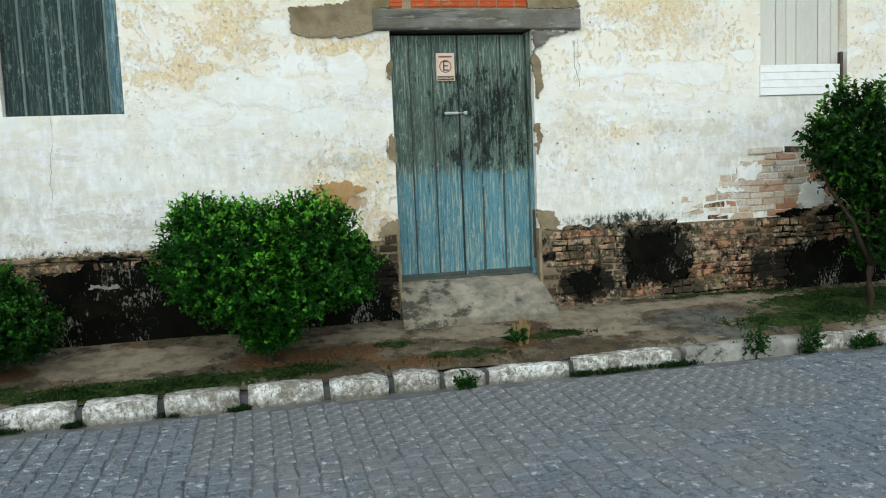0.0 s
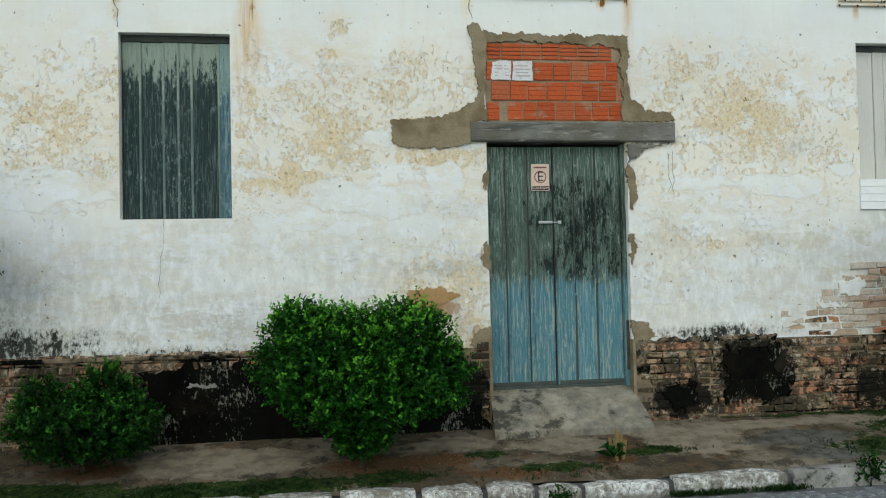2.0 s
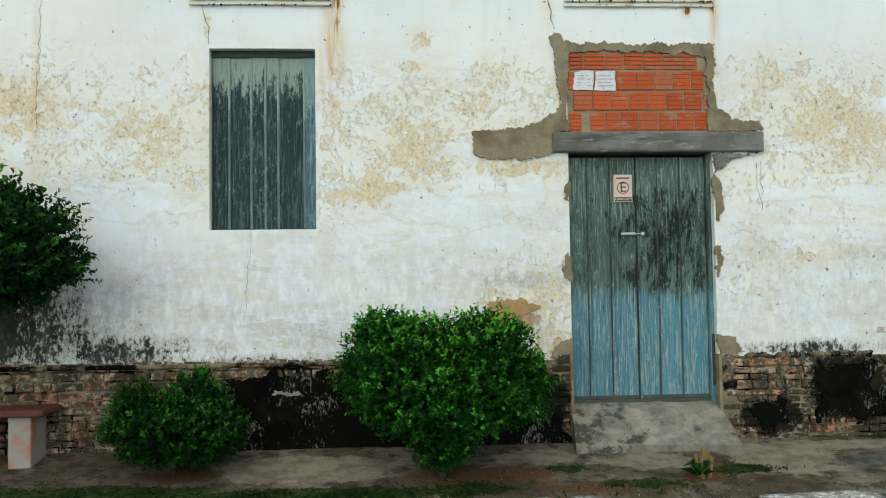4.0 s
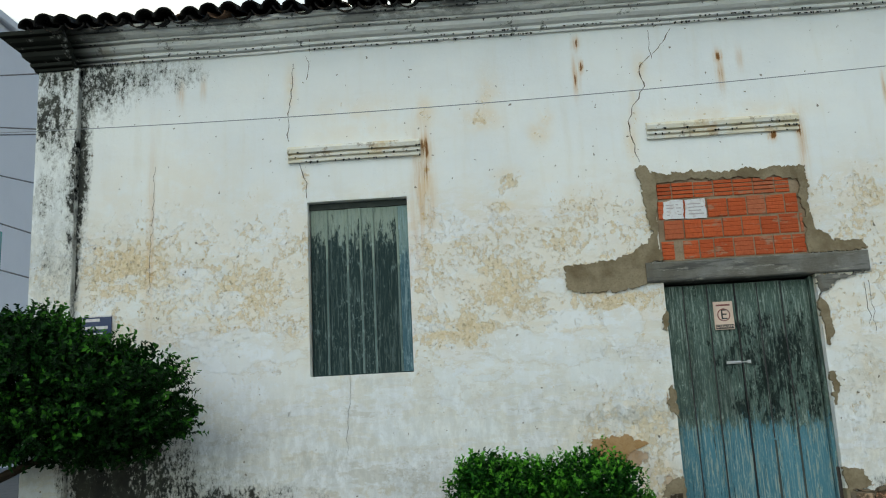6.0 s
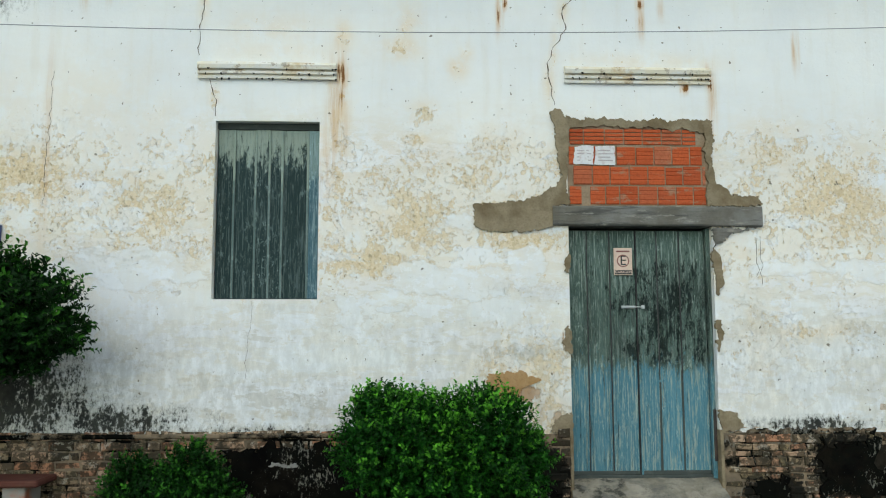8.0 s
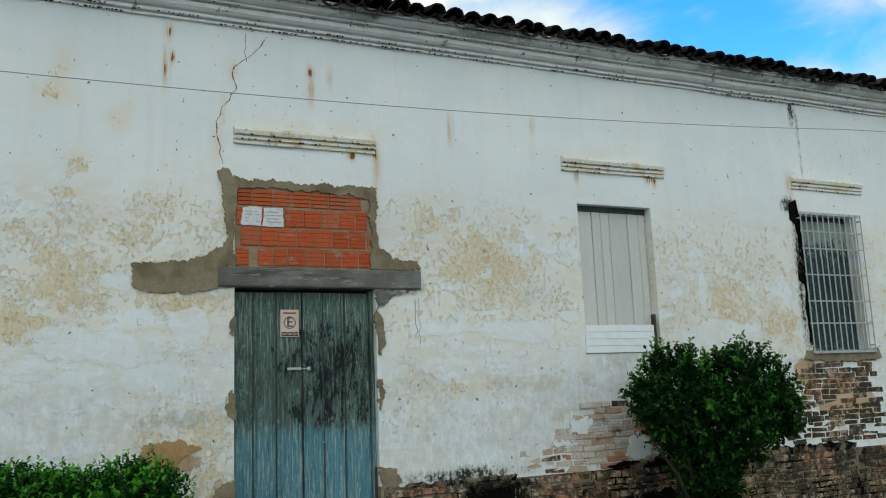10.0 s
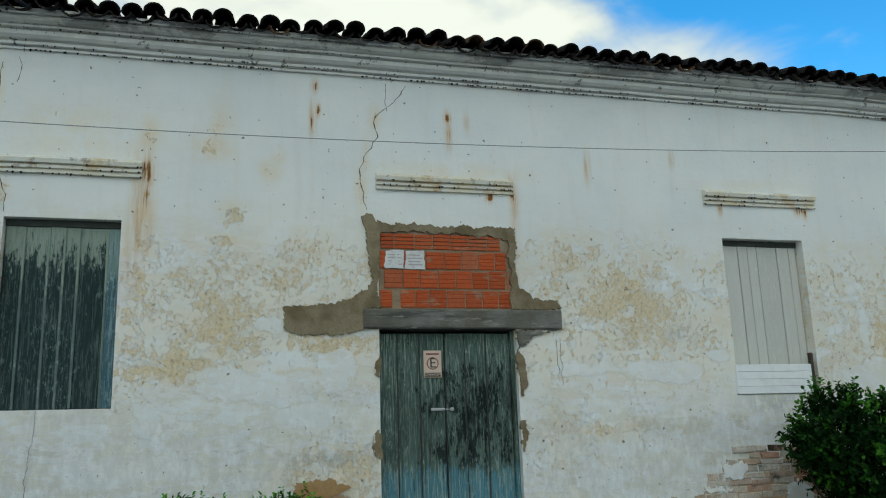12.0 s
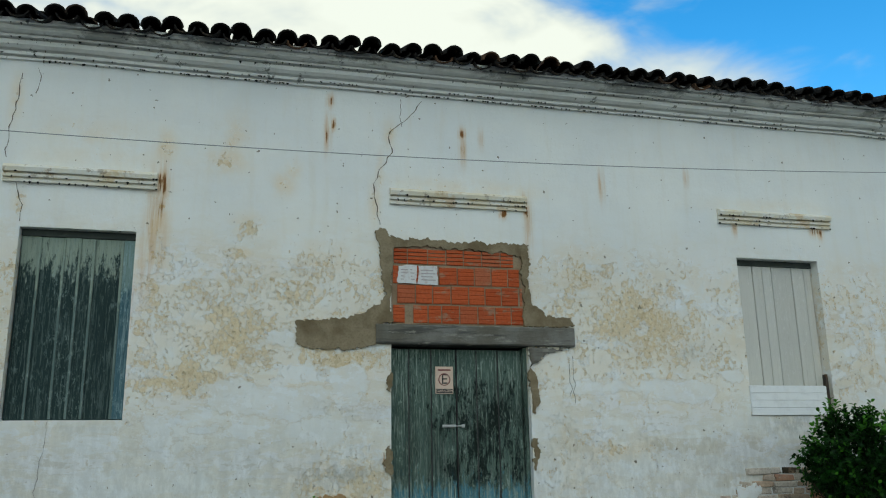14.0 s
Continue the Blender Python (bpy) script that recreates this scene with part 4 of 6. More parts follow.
def crack(pts, w, lift=0.0):
    bm = bmesh.new()
    fine = []
    for (ax, az), (bx, bz) in zip(pts, pts[1:]):
        n = max(2, int(math.hypot(bx - ax, bz - az) / 0.03))
        fine += [(ax + (bx - ax) * i / n + 0.026 * noise.noise((az * 20 + i * 0.45, ax, 3)), az + (bz - az) * i / n) for i in range(n)]
    prev = None
    for i, (x, z) in enumerate(fine):
        h = w * (0.3 + 1.5 * abs(noise.noise((x * 25, z * 25, 1))))
        y = -0.003 + lift * max(0.0, (z - 4.33) / 0.22) + noise.noise((x * 0.7, 0, z * 0.7)) * 0.012 + noise.noise((x * 3, 4, z * 3)) * 0.003
        cur = [bm.verts.new((x - h, y, z)), bm.verts.new((x + h, y, z)), bm.verts.new((x + h, y + 0.01, z)), bm.verts.new((x - h, y + 0.01, z))]
        if prev:
            for j in range(4):
                bm.faces.new((prev[j], prev[(j + 1) % 4], cur[(j + 1) % 4], cur[j]))
        prev = cur
    part("crack", bm, M_CRACK, wall, "dark jagged settlement crack")


def growth(parent, lines, n, seed):
    """Small black tufts of mould hanging from the edges of a moulding."""
    rg = random.Random(seed)
    V, F = [], []
    for _ in range(n):
        x0, x1, y, z = rg.choice(lines)
        x = x0 + (x1 - x0) * rg.random()
        if noise.noise((x * 1.7, z * 40, seed)) < -0.15:
            continue
        r, d, b = rg.uniform(.006, .014), rg.uniform(.006, .022), len(V)
        V += [(x - r, y, z), (x + r, y, z), (x, y - r * .8, z - d * .4), (x, y + r * .8, z - d * .4), (x + rg.uniform(-.004, .004), y, z + .006), (x + rg.uniform(-.004, .004), y, z - d)]
        F += [(b + i, b + j, b + k) for i, j in ((0, 2), (2, 1), (1, 3), (3, 0)) for k in (4, 5)]
    tagged(raw("mould_growth", V, F, M_BLACKMOULD, parent), kind="stuff")


growth(corn, [(-5.6, 7, -0.028, 4.337), (-5.6, 7, -0.028, 4.337), (-5.6, 7, -0.028, 4.337), (-5.6, 7, -0.055, 4.369), (-5.6, 7, -0.13, 4.482), (-5.6, 7, -0.105, 4.463), (-5.6, 7, -0.23, 4.555)], 900, 3)
for o, (a, b) in zip(hoods, ((-3.69, -2.545), (-0.62, 0.635), (2.60, 3.85), (5.67, 6.8))):
    growth(o, [(a, b, -0.026, 3.302), (a, b, -0.04, 3.34), (a, b, -0.055, 3.378)], 34, int(a * 10))
crack([(-0.30, 4.56), (-0.34, 4.47), (-0.40, 4.43), (-0.42, 4.36), (-0.50, 4.29)], 0.004, -0.15)
crack([(-3.46, 4.52), (-3.48, 4.42), (-3.50, 4.29)], 0.004, -0.15)

# ---- cracks ----
crack([(-0.33, 4.29), (-0.45, 4.12), (-0.62, 3.97), (-0.61, 3.78), (-0.70, 3.62), (-0.765, 3.45), (-0.70, 3.08)], 0.005)
crack([(-0.52, 4.29), (-0.53, 4.12), (-0.50, 4.0)], 0.003)
crack([(-3.52, 4.28), (-3.49, 4.18), (-3.53, 4.03)], 0.003)
crack([(-3.64, 4.22), (-3.65, 4.0), (-3.69, 3.76), (-3.69, 3.47)], 0.0036)
crack([(-3.59, 3.31), (-3.55, 3.12), (-3.525, 2.95)], 0.0036)
crack([(-4.87, 3.35), (-4.88, 2.95), (-4.90, 2.55), (-4.90, 2.2)], 0.0011)
crack([(-3.20, 1.46), (-3.22, 1.2), (-3.25, 0.95), (-3.24, 0.8)], 0.0014)
crack([(0.985, 1.98), (0.99, 1.62)], 0.0016)
crack([(1.02, 2.0), (1.025, 1.56)], 0.0016)

# ---- door surround: lintel and cement repair ----
lint = obj("door_lintel", extrude_profile([(0.3, 2.075), (-0.026, 2.078), (-0.034, 2.09), (-0.034, 2.232), (-0.024, 2.245), (0.3, 2.245)], -0.74, 1.035, 0.035, 0.016), M_BEAM)
tagged(lint, "rough grey concrete lintel over the blue door", "lintel", kind="structure")
for outline, mt, y in (([(-1.39, 2.05), (-1.38, 2.26), (-1.0, 2.28), (-0.86, 2.33), (-0.70, 2.40), (-0.665, 2.5), (-0.69, 2.7), (-0.745, 3.06), (-0.69, 3.08), (-0.6, 2.99), (-0.6, 2.25), (-0.72, 2.24), (-0.72, 2.07), (-1.0, 2.02)], M_CEMENT, -0.014),
                       ([(0.575, 2.25), (0.57, 2.99), (0.65, 2.99), (0.63, 2.6), (0.65, 2.45), (0.78, 2.34), (1.02, 2.33), (1.03, 2.25)], M_CEMENT, -0.014),
                       ([(-0.6, 2.915), (-0.6, 3.0), (0.0, 2.985), (0.62, 2.99), (0.62, 2.86), (0.4, 2.90), (-0.15, 2.925)], M_CEMENT, -0.010),
                       ([(0.615, 2.07), (1.0, 2.08), (0.78, 2.04), (0.70, 1.95), (0.66, 1.92), (0.615, 1.9)], M_BEAM, -0.012),
                       ([(0.615, 1.9), (0.67, 1.86), (0.70, 1.7), (0.66, 1.58), (0.63, 1.5), (0.615, 1.5)], M_CEMENT, -0.010),
                       ([(0.615, 1.3), (0.66, 1.3), (0.67, 1.2), (0.63, 1.05), (0.615, 1.05)], M_CEMENT, -0.010),
                       ([(0.615, 0.56), (0.75, 0.53), (0.80, 0.42), (0.62, 0.36)], M_CEMENT, -0.010),
                       ([(-0.61, 0.55), (-0.72, 0.5), (-0.78, 0.4), (-0.61, 0.36)], M_CEMENT, -0.010),
                       ([(-0.61, 1.25), (-0.66, 1.2), (-0.67, 1.05), (-0.61, 1.0)], M_CEMENT, -0.008),
                       ([(-0.61, 1.85), (-0.645, 1.82), (-0.65, 1.7), (-0.61, 1.68)], M_CEMENT, -0.008),
                       ([(-1.32, 0.66), (-1.28, 0.86), (-1.0, 0.88), (-0.85, 0.80), (-1.0, 0.74), (-1.1, 0.62)], M_ADOBE, -0.006)):
    part("render_patch", ragged(outline, y - 0.006, 0.02, 0.03, 0.010, len(outline)), mt, wall, "rough cement repair patch")

# hollow-brick infill
infill = thing("brick_infill", "orange hollow clay bricks walling up the upper doorway", "brick panel", kind="structure")
part("mortar_bed", boxed(-0.604, 0.609, 0.004, 0.34, 2.25, 2.969), M_JOINT, infill)
rng = random.Random(5)
for r, (z0, h, spans) in enumerate(((2.262, 0.172, ((-0.595, -0.485), (-0.42, -0.286), (-0.286, -0.167), (-0.167, -0.007), (-0.007, 0.157), (0.157, 0.311), (0.311, 0.461), (0.461, 0.575))),
                                    (2.430, 0.172, ((-0.56, -0.396), (-0.396, -0.246), (-0.246, -0.082), (-0.082, 0.077), (0.077, 0.226), (0.226, 0.376), (0.376, 0.535), (0.54, 0.575))),
                                    (2.600, 0.172, ((-0.597, -0.54), (-0.53, -0.36), (-0.36, -0.19), (-0.19, -0.023), (-0.023, 0.132), (0.132, 0.286), (0.286, 0.44), (0.44, 0.55))),
                                    (2.770, 0.158, ((-0.59, -0.465), (-0.465, -0.286), (-0.286, -0.122), (-0.122, 0.037), (0.037, 0.202), (0.202, 0.376), (0.376, 0.50))))):
    for a, b in spans:
        bm = bmesh.new()
        y0 = rng.uniform(-0.010, -0.003)
        ribs = 4 if r == 3 else rng.choice((4, 4, 5, 4))
        zz = []
        hh = h - rng.uniform(0.012, 0.024)
        n = max(ribs, 1)
        for i in range(n):
            p, q = z0 + hh * i / n, z0 + hh * (i + 1) / n
            deep = 0.016 if r == 3 else 0.0035
            zz += [(p, y0 + deep), (p + 0.0035, y0 + deep), (p + 0.007, y0), (q - 0.0035, y0)]
        zz.append((z0 + hh, y0 + 0.008))
        a, b = a + 0.0035, b - 0.0035
        L = [bm.verts.new((a + 0.003, y, z)) for z, y in zz]
        R = [bm.verts.new((b - 0.003, y, z)) for z, y in zz]
        LB, RB = [bm.verts.new((x, 0.03, z)) for x in (a + 0.003, b - 0.003) for z in (z0, z0 + hh)][:2], None
        RB = [bm.verts.new((b - 0.003, 0.03, z)) for z in (z0, z0 + hh)]
        for i in range(len(zz) - 1):
            bm.faces.new((L[i], R[i], R[i + 1], L[i + 1]))
        bm.faces.new((LB[0], RB[0], R[0], L[0]))
        bm.faces.new((L[-1], R[-1], RB[1], LB[1]))
        bm.faces.new([LB[0], *L, LB[1]])
        bm.faces.new([RB[1], *R[::-1], RB[0]])
        part("brick", bm, M_INFILL, infill)

paper = thing("pasted_notice", "two weathered white papers pasted on orange bricks", "notice")
for a, b in ((-0.555, -0.385), (-0.375, -0.2)):
    sheet = part("sheet", ragged([(a, 2.60), (a + 0.01, 2.75), (b, 2.765), (b, 2.595)], -0.012, -0.0075, 0.012, 0.03, int(a * 90)), M_PAPER, paper)
    for i in range(4):
        part("print_bar", boxed(a + 0.03, b - 0.02 - 0.02 * (i % 2), -0.0135, -0.0118, 2.63 + i * 0.028, 2.638 + i * 0.028), M_INK, sheet)


for x0, x1 in ((0.6075, 0.632), (-0.628, -0.6025)):
    part("reveal_render", boxed(x0, x1, -0.03, 0.088, -0.5, 0.40, 0.004, 0.004, random.Random(6)), M_CEMENT, wall, "brown render at the foot of the door reveal")

# ---- door ----
def plank(x0, x1, y, z0, z1, rng, thick=0.028, lip=0.0):
    bm = bmesh.new()
    jig = rng.uniform(-0.004, 0.004)
    box(bm, x0 + 0.0025, x1 - 0.0025, y + jig, y + thick, z0, z1 + rng.uniform(-0.006, 0.0), 0.004)
    return bm


rng = random.Random(11)
door = thing("door_1", "weathered double plank door, blue below, grey-green above", "door", kind="structure")
for nm, xs in (("door_leaf", (-0.595, -0.435, -0.24, -0.022)), ("door_leaf", (-0.014, 0.162, 0.355, 0.575))):
    leaf = part(nm, boxed(xs[0], xs[-1], 0.135, 0.15, 0.02, 2.06), M_FRAME, door)
    for a, b in zip(xs, xs[1:]):
        part("plank", plank(a, b, 0.108, 0.03, 2.055, rng), M_DOOR, leaf)
    for i, x in enumerate(xs[1:-1]):
        if xs[0] > -0.1:
            part("open_joint", boxed(x - 0.013, x + 0.011, 0.1045, 0.116, 0.04, 0.78 + 0.1 * i, 0.003, 0.004, rng), M_FRAME, leaf, "dark open joint")
        part("open_joint", boxed(x - 0.005, x + 0.004, 0.1035, 0.116, 0.80 if xs[0] > -0.1 else 0.04, 2.045), M_BLACK, leaf, "dark open joint")
        for dx in (-0.026, 0.03):
            part("bead", boxed(x + dx - 0.0035, x + dx + 0.0035, 0.1010, 0.112, 0.80 if xs[0] > -0.1 else 0.05, 2.045, 0.002), M_DOOR, leaf)
part("meeting_gap", boxed(-0.021, -0.012, 0.103, 0.118, 0.03, 2.05), M_BLACK, door, "dark gap between the leaves")
part("meeting_bead", boxed(-0.012, 0.004, 0.094, 0.110, 0.03, 2.05, 0.003), M_DOOR, door)
for a, b in ((-0.59, -0.025), (-0.01, 0.57)):
    part("kick_rail", boxed(a, b, 0.098, 0.112, 0.03, 0.062, 0.004), M_FRAME, door, "dark worn bottom rail")
part("jamb", boxed(0.578, 0.609, 0.06, 0.16, 0.0, 2.07, 0.004), M_DOOR, door, "blue painted door jamb")
part("jamb", boxed(-0.604, -0.596, 0.09, 0.16, 0.0, 2.07), M_FRAME, door)
part("hinge_plate", boxed(0.585, 0.612, 0.048, 0.062, 0.14, 0.56, 0.004), M_RUST, door, "dark rusty iron edge strip")
part("hinge_plate", boxed(-0.60, -0.59, 0.085, 0.10, 0.10, 0.52, 0.003), M_RUST, door, "dark rusty iron edge strip")
part("threshold", boxed(-0.6, 0.6, 0.085, 0.17, 0.0, 0.03, 0.006), M_FRAME, door, "worn dark timber threshold")
latch = part("bolt_latch", boxed(-0.15, -0.03, 0.090, 0.104, 1.395, 1.418, 0.003), M_STEEL, door, "galvanised sliding bolt")
part("bolt", boxed(-0.14, 0.035, 0.084, 0.092, 1.402, 1.411, 0.003), M_STEEL, latch)
part("keeper", boxed(0.018, 0.045, 0.088, 0.104, 1.392, 1.421, 0.003), M_STEEL, latch)

sign = thing("parking_sign", "small cream no-parking garage sign on the door", "sign")
part("sign_plate", boxed(-0.207, -0.05, 0.092, 0.0985, 1.675, 1.905, 0.002), M_SIGN, sign)
ring = bmesh.new()
for i in range(28):
    a0, a1 = 2 * math.pi * i / 28, 2 * math.pi * (i + 1) / 28
    q = [ring.verts.new((-0.1285 + r * math.cos(a), y, 1.795 + r * math.sin(a))) for y in (0.0895, 0.093) for a, r in ((a0, 0.044), (a1, 0.044), (a1, 0.053), (a0, 0.053))]
    for f in ((3, 2, 1, 0), (7, 6, 2, 3), (0, 1, 5, 4)):
        ring.faces.new([q[j] for j in f])
part("prohibition_ring", ring, M_SIGNRED, sign)
writing("E", 0.118, pose(-0.1285, 0.0905, 1.795, 90), M_BLACK, sign, "letter")
part("caption_bar", boxed(-0.2, -0.057, 0.0895, 0.093, 1.682, 1.716), M_BLACK, sign)
writing("GARAGEM", 0.03, pose(-0.1285, 0.0888, 1.699, 90), M_SIGN, sign, "letter")
part("print_bar", boxed(-0.185, -0.072, 0.0905, 0.093, 1.868, 1.882), M_SIGNRED, sign)

# sloping step at the door
bm = bmesh.new()
a = [(-0.603, 0.10, 0.012), (0.607, 0.10, 0.012), (0.66, -0.33, -0.283), (-0.65, -0.30, -0.265)]
n = 10
grid = [[None] * (n + 1) for _ in range(n + 1)]
for i in range(n + 1):
    for j in range(n + 1):
        u, v = i / n, j / n
        p = (Vector(a[0]) * (1 - u) + Vector(a[1]) * u) * (1 - v) + (Vector(a[3]) * (1 - u) + Vector(a[2]) * u) * v
        p.z += 0.012 * noise.noise((p.x * 4, p.y * 4, 0)) + 0.02 * math.sin(v * math.pi)
        grid[i][j] = bm.verts.new(p)
for i in range(n):
    for j in range(n):
        bm.faces.new((grid[i][j], grid[i][j + 1], grid[i + 1][j + 1], grid[i + 1][j]))
edge = [grid[0][j] for j in range(n + 1)] + [grid[i][n] for i in range(1, n + 1)] + [grid[n][j] for j in range(n - 1, -1, -1)]
low = [bm.verts.new((v.co.x, v.co.y, -0.62)) for v in edge]
for i in range(len(edge) - 1):
    bm.faces.new((edge[i], low[i], low[i + 1], edge[i + 1]))
step = obj("door_ramp", bm, M_RAMP)
tagged(step, "cracked grey concrete ramp up to the door", "ramp", kind="structure")


# ---- windows ----
def shutters(name, w, y, cuts, mat, label, z0=None):
    x0, x1, c, d = w
    win = thing(name, label, "window", kind="structure")
    part("window_frame", boxed(x0 + 0.002, x1 - 0.002, y - 0.012, y + 0.06, d - 0.055, d - 0.002, 0.004), M_FRAME, win)
    part("backing", boxed(x0 + 0.002, x1 - 0.002, y + 0.03, y + 0.05, c + 0.002, d - 0.05), M_FRAME, win)
    rng = random.Random(len(name) + int(x0 * 10))
    xs = [x0 + 0.004 + (x1 - x0 - 0.008) * t for t in cuts]
    for a, b in zip(xs, xs[1:]):
        part("board", plank(a, b, y, c + 0.005, d - 0.052, rng), mat, win)
    return win, xs


w1, xs = shutters("window_1", WINDOWS[0], 0.085, (0, 0.17, 0.38, 0.515, 0.64, 0.89, 1.0), M_SHUT, "closed dark green plank shutter, paint worn at top")
part("edge_strip", boxed(-2.775, -2.686, 0.078, 0.086, 1.475, 2.885, 0.003), M_SHUTBLUE, w1, "blue-grey worn edge strip")
for x in xs[1:-1]:
    part("cover_strip", boxed(x - 0.012, x + 0.008, 0.072, 0.087, 1.475, 2.885, 0.004), M_STRIP, w1)
w2, xs = shutters("window_2", WINDOWS[1], 0.10, (0, 0.05, 0.25, 0.37, 0.49, 0.745, 0.90, 1.0), M_GREYWOOD, "closed pale grey plank shutter with white slats below")
slat = part("lower_panel", boxed(2.755, 3.57, -0.008, 0.02, 1.478, 1.752, 0.004), M_WHITE, w2, "white horizontal slatted panel")
for i in range(4):
    part("slat", boxed(2.752, 3.575, -0.022, -0.006, 1.48 + i * 0.068, 1.546 + i * 0.068, 0.003), M_WHITE, slat)
part("edge_bar", boxed(3.584, 3.610, -0.02, 0.03, 1.47, 1.86, 0.003), M_RUST, w2, "dark iron edge bar")
w3, xs = shutters("window_3", WINDOWS[2], 0.12, (0, 0.2, 0.4, 0.6, 0.8, 1.0), M_SHUT, "dark green shutter behind a grey iron grille")
gr = part("grille", boxed(5.70, 6.69, -0.06, -0.048, 3.0, 3.03, 0.003), M_IRON, w3, "grey iron window grille")
part("rail", boxed(5.70, 6.69, -0.06, -0.048, 1.42, 1.45, 0.003), M_IRON, gr)
for z in (1.75, 2.0, 2.3, 2.6, 2.8):
    part("rail", boxed(5.70, 6.69, -0.058, -0.05, z, z + 0.015, 0.002), M_IRON, gr)
for i in range(12):
    part("bar", tube(bmesh.new(), [(5.715 + i * 0.087, -0.062, 1.42), (5.715 + i * 0.087, -0.062, 3.03)], 0.007, 6), M_IRON, gr)
for x in (5.71, 6.68):
    for z in (1.5, 2.95):
        part("stay", boxed(x - 0.008, x + 0.008, -0.055, 0.02, z, z + 0.016), M_IRON, gr)
part("sill_break", ragged([(5.6, 1.36), (5.64, 1.46), (6.75, 1.46), (6.8, 1.36), (6.2, 1.32)], -0.03, 0.02, 0.03, 0.05, 3), M_CEMENT, w3)
part("side_repair", ragged([(5.60, 2.95), (5.62, 3.13), (5.72, 3.16), (5.75, 3.03), (5.755, 1.5), (5.72, 1.5), (5.73, 2.2), (5.66, 2.25), (5.66, 2.4), (5.72, 2.5), (5.68, 2.9)], -0.016, 0.02, 0.02, 0.04, 6), M_MOLD, w3)

# navy plate near the corner
plate = thing("enamel_plate", "navy enamel plate with pale bars near corner", "sign")
part("plate", boxed(-5.57, -5.21, -0.03, -0.018, 1.86, 2.065, 0.002), M_NAVY, plate)
for a, b, z in ((-5.46, -5.31, 2.02), (-5.53, -5.24, 1.955), (-5.5, -5.28, 1.9)):
    part("print_bar", boxed(a, b, -0.033, -0.0295, z, z + 0.025), M_PAPER, plate)
part("border", boxed(-5.572, -5.208, -0.032, -0.017, 2.058, 2.07), M_PAPER, plate)

# ---- ground, pavement, kerb, road ----
def ground_z(x, y):
    return ROAD_Z - 0.03 + max(0.0, min(0.57, (y - 1.0) * 0.042))


xs = [-400, -120, -50, -30, -22, -16, -12, -9, -7, -5, 0, 5, 9, 14, 20, 40, 120, 400]
ys = [-400, -120, -50, -25, -14, -8, -4, -1, 1, 3, 5, 7, 9, 11, 13, 15, 20, 40, 120, 400]
ground = raw("ground", [(x, y, ground_z(x, y)) for y in ys for x in xs],
             [(j * len(xs) + i, j * len(xs) + i + 1, (j + 1) * len(xs) + i + 1, (j + 1) * len(xs) + i) for j in range(len(ys) - 1) for i in range(len(xs) - 1)], M_GROUND)
tagged(ground, "grey street ground reaching to the horizon", "ground", kind="structure")


def pavement():
    xs, ys = spaced(-6.9, 13.0, [], 0.06), spaced(-1.14, 0.02, [], 0.06)
    X, Y = np.meshgrid(xs, ys)
    verts = [(x, y, pave_z(y) - (0.035 if y < -1.12 else 0) + 0.014 * noise.noise((x * 1.5, y * 1.5, 0)) + 0.007 * noise.noise((x * 6, y * 6, 3))) for x, y in zip(X.ravel(), Y.ravel())]
    n = len(xs)
    faces = [(j * n + i, j * n + i + 1, (j + 1) * n + i + 1, (j + 1) * n + i) for j in range(len(ys) - 1) for i in range(n - 1)]
    ob = raw("pavement", verts, faces, M_PAVE, smooth=True)
    moss = blobs(X.ravel(), Y.ravel(), [(-4.2, -0.95, 1.0, .2, .75), (-2.6, -1.0, 1.0, .13, .8), (-1.6, -0.95, .5, .15, .55), (-0.75, -0.62, .25, .07, .6), (0.45, -0.72, .3, .1, .65), (-0.3, -0.95, .4, .12, .5),
                                        (2.6, -0.85, .7, .22, .65), (3.3, -0.5, .9, .35, .75), (4.8, -0.7, 1.2, .4, .7), (2.5, -0.06, 1.2, .05, .7), (-5.2, -0.8, .8, .3, .5), (-1.8, -0.05, 1.0, .05, .5)])
    fields = {"moss": moss,
              "pale": blobs(X.ravel(), Y.ravel(), [(-2.7, -0.5, .8, .3, 1), (-1.0, -0.35, .5, .2, .7), (0.9, -0.55, .5, .35, .9), (1.5, -0.25, 1.6, .13, .9), (-0.2, -0.5, .5, .25, .7)]),
              "grey": blobs(X.ravel(), Y.ravel(), [(1.75, -0.6, .5, .2, 1), (1.9, -0.95, .6, .15, .8), (-3.6, -0.25, .5, .2, .7)]),
              "earth": blobs(X.ravel(), Y.ravel(), [(-1.55, -0.72, .45, .2, 1), (-1.1, -0.7, .35, .14, .8), (-0.6, -1.0, .5, .12, .8), (0.15, -0.85, .2, .12, .9), (-3.6, -0.6, .4, .2, .8)])}
    for key, field in fields.items():
        at = ob.data.attributes.new(key, "FLOAT", "POINT")
        at.data.foreach_set("value", field.astype(np.float32))
    tagged(ob, "worn concrete and earth pavement with moss", "pavement", kind="structure")


pavement()
o = obj("pavement_base", boxed(-6.9, 13.0, -1.15, 0.3, -0.7, -0.50), M_GROUND)
tagged(o, "earth fill under the pavement", "pavement", kind="structure")

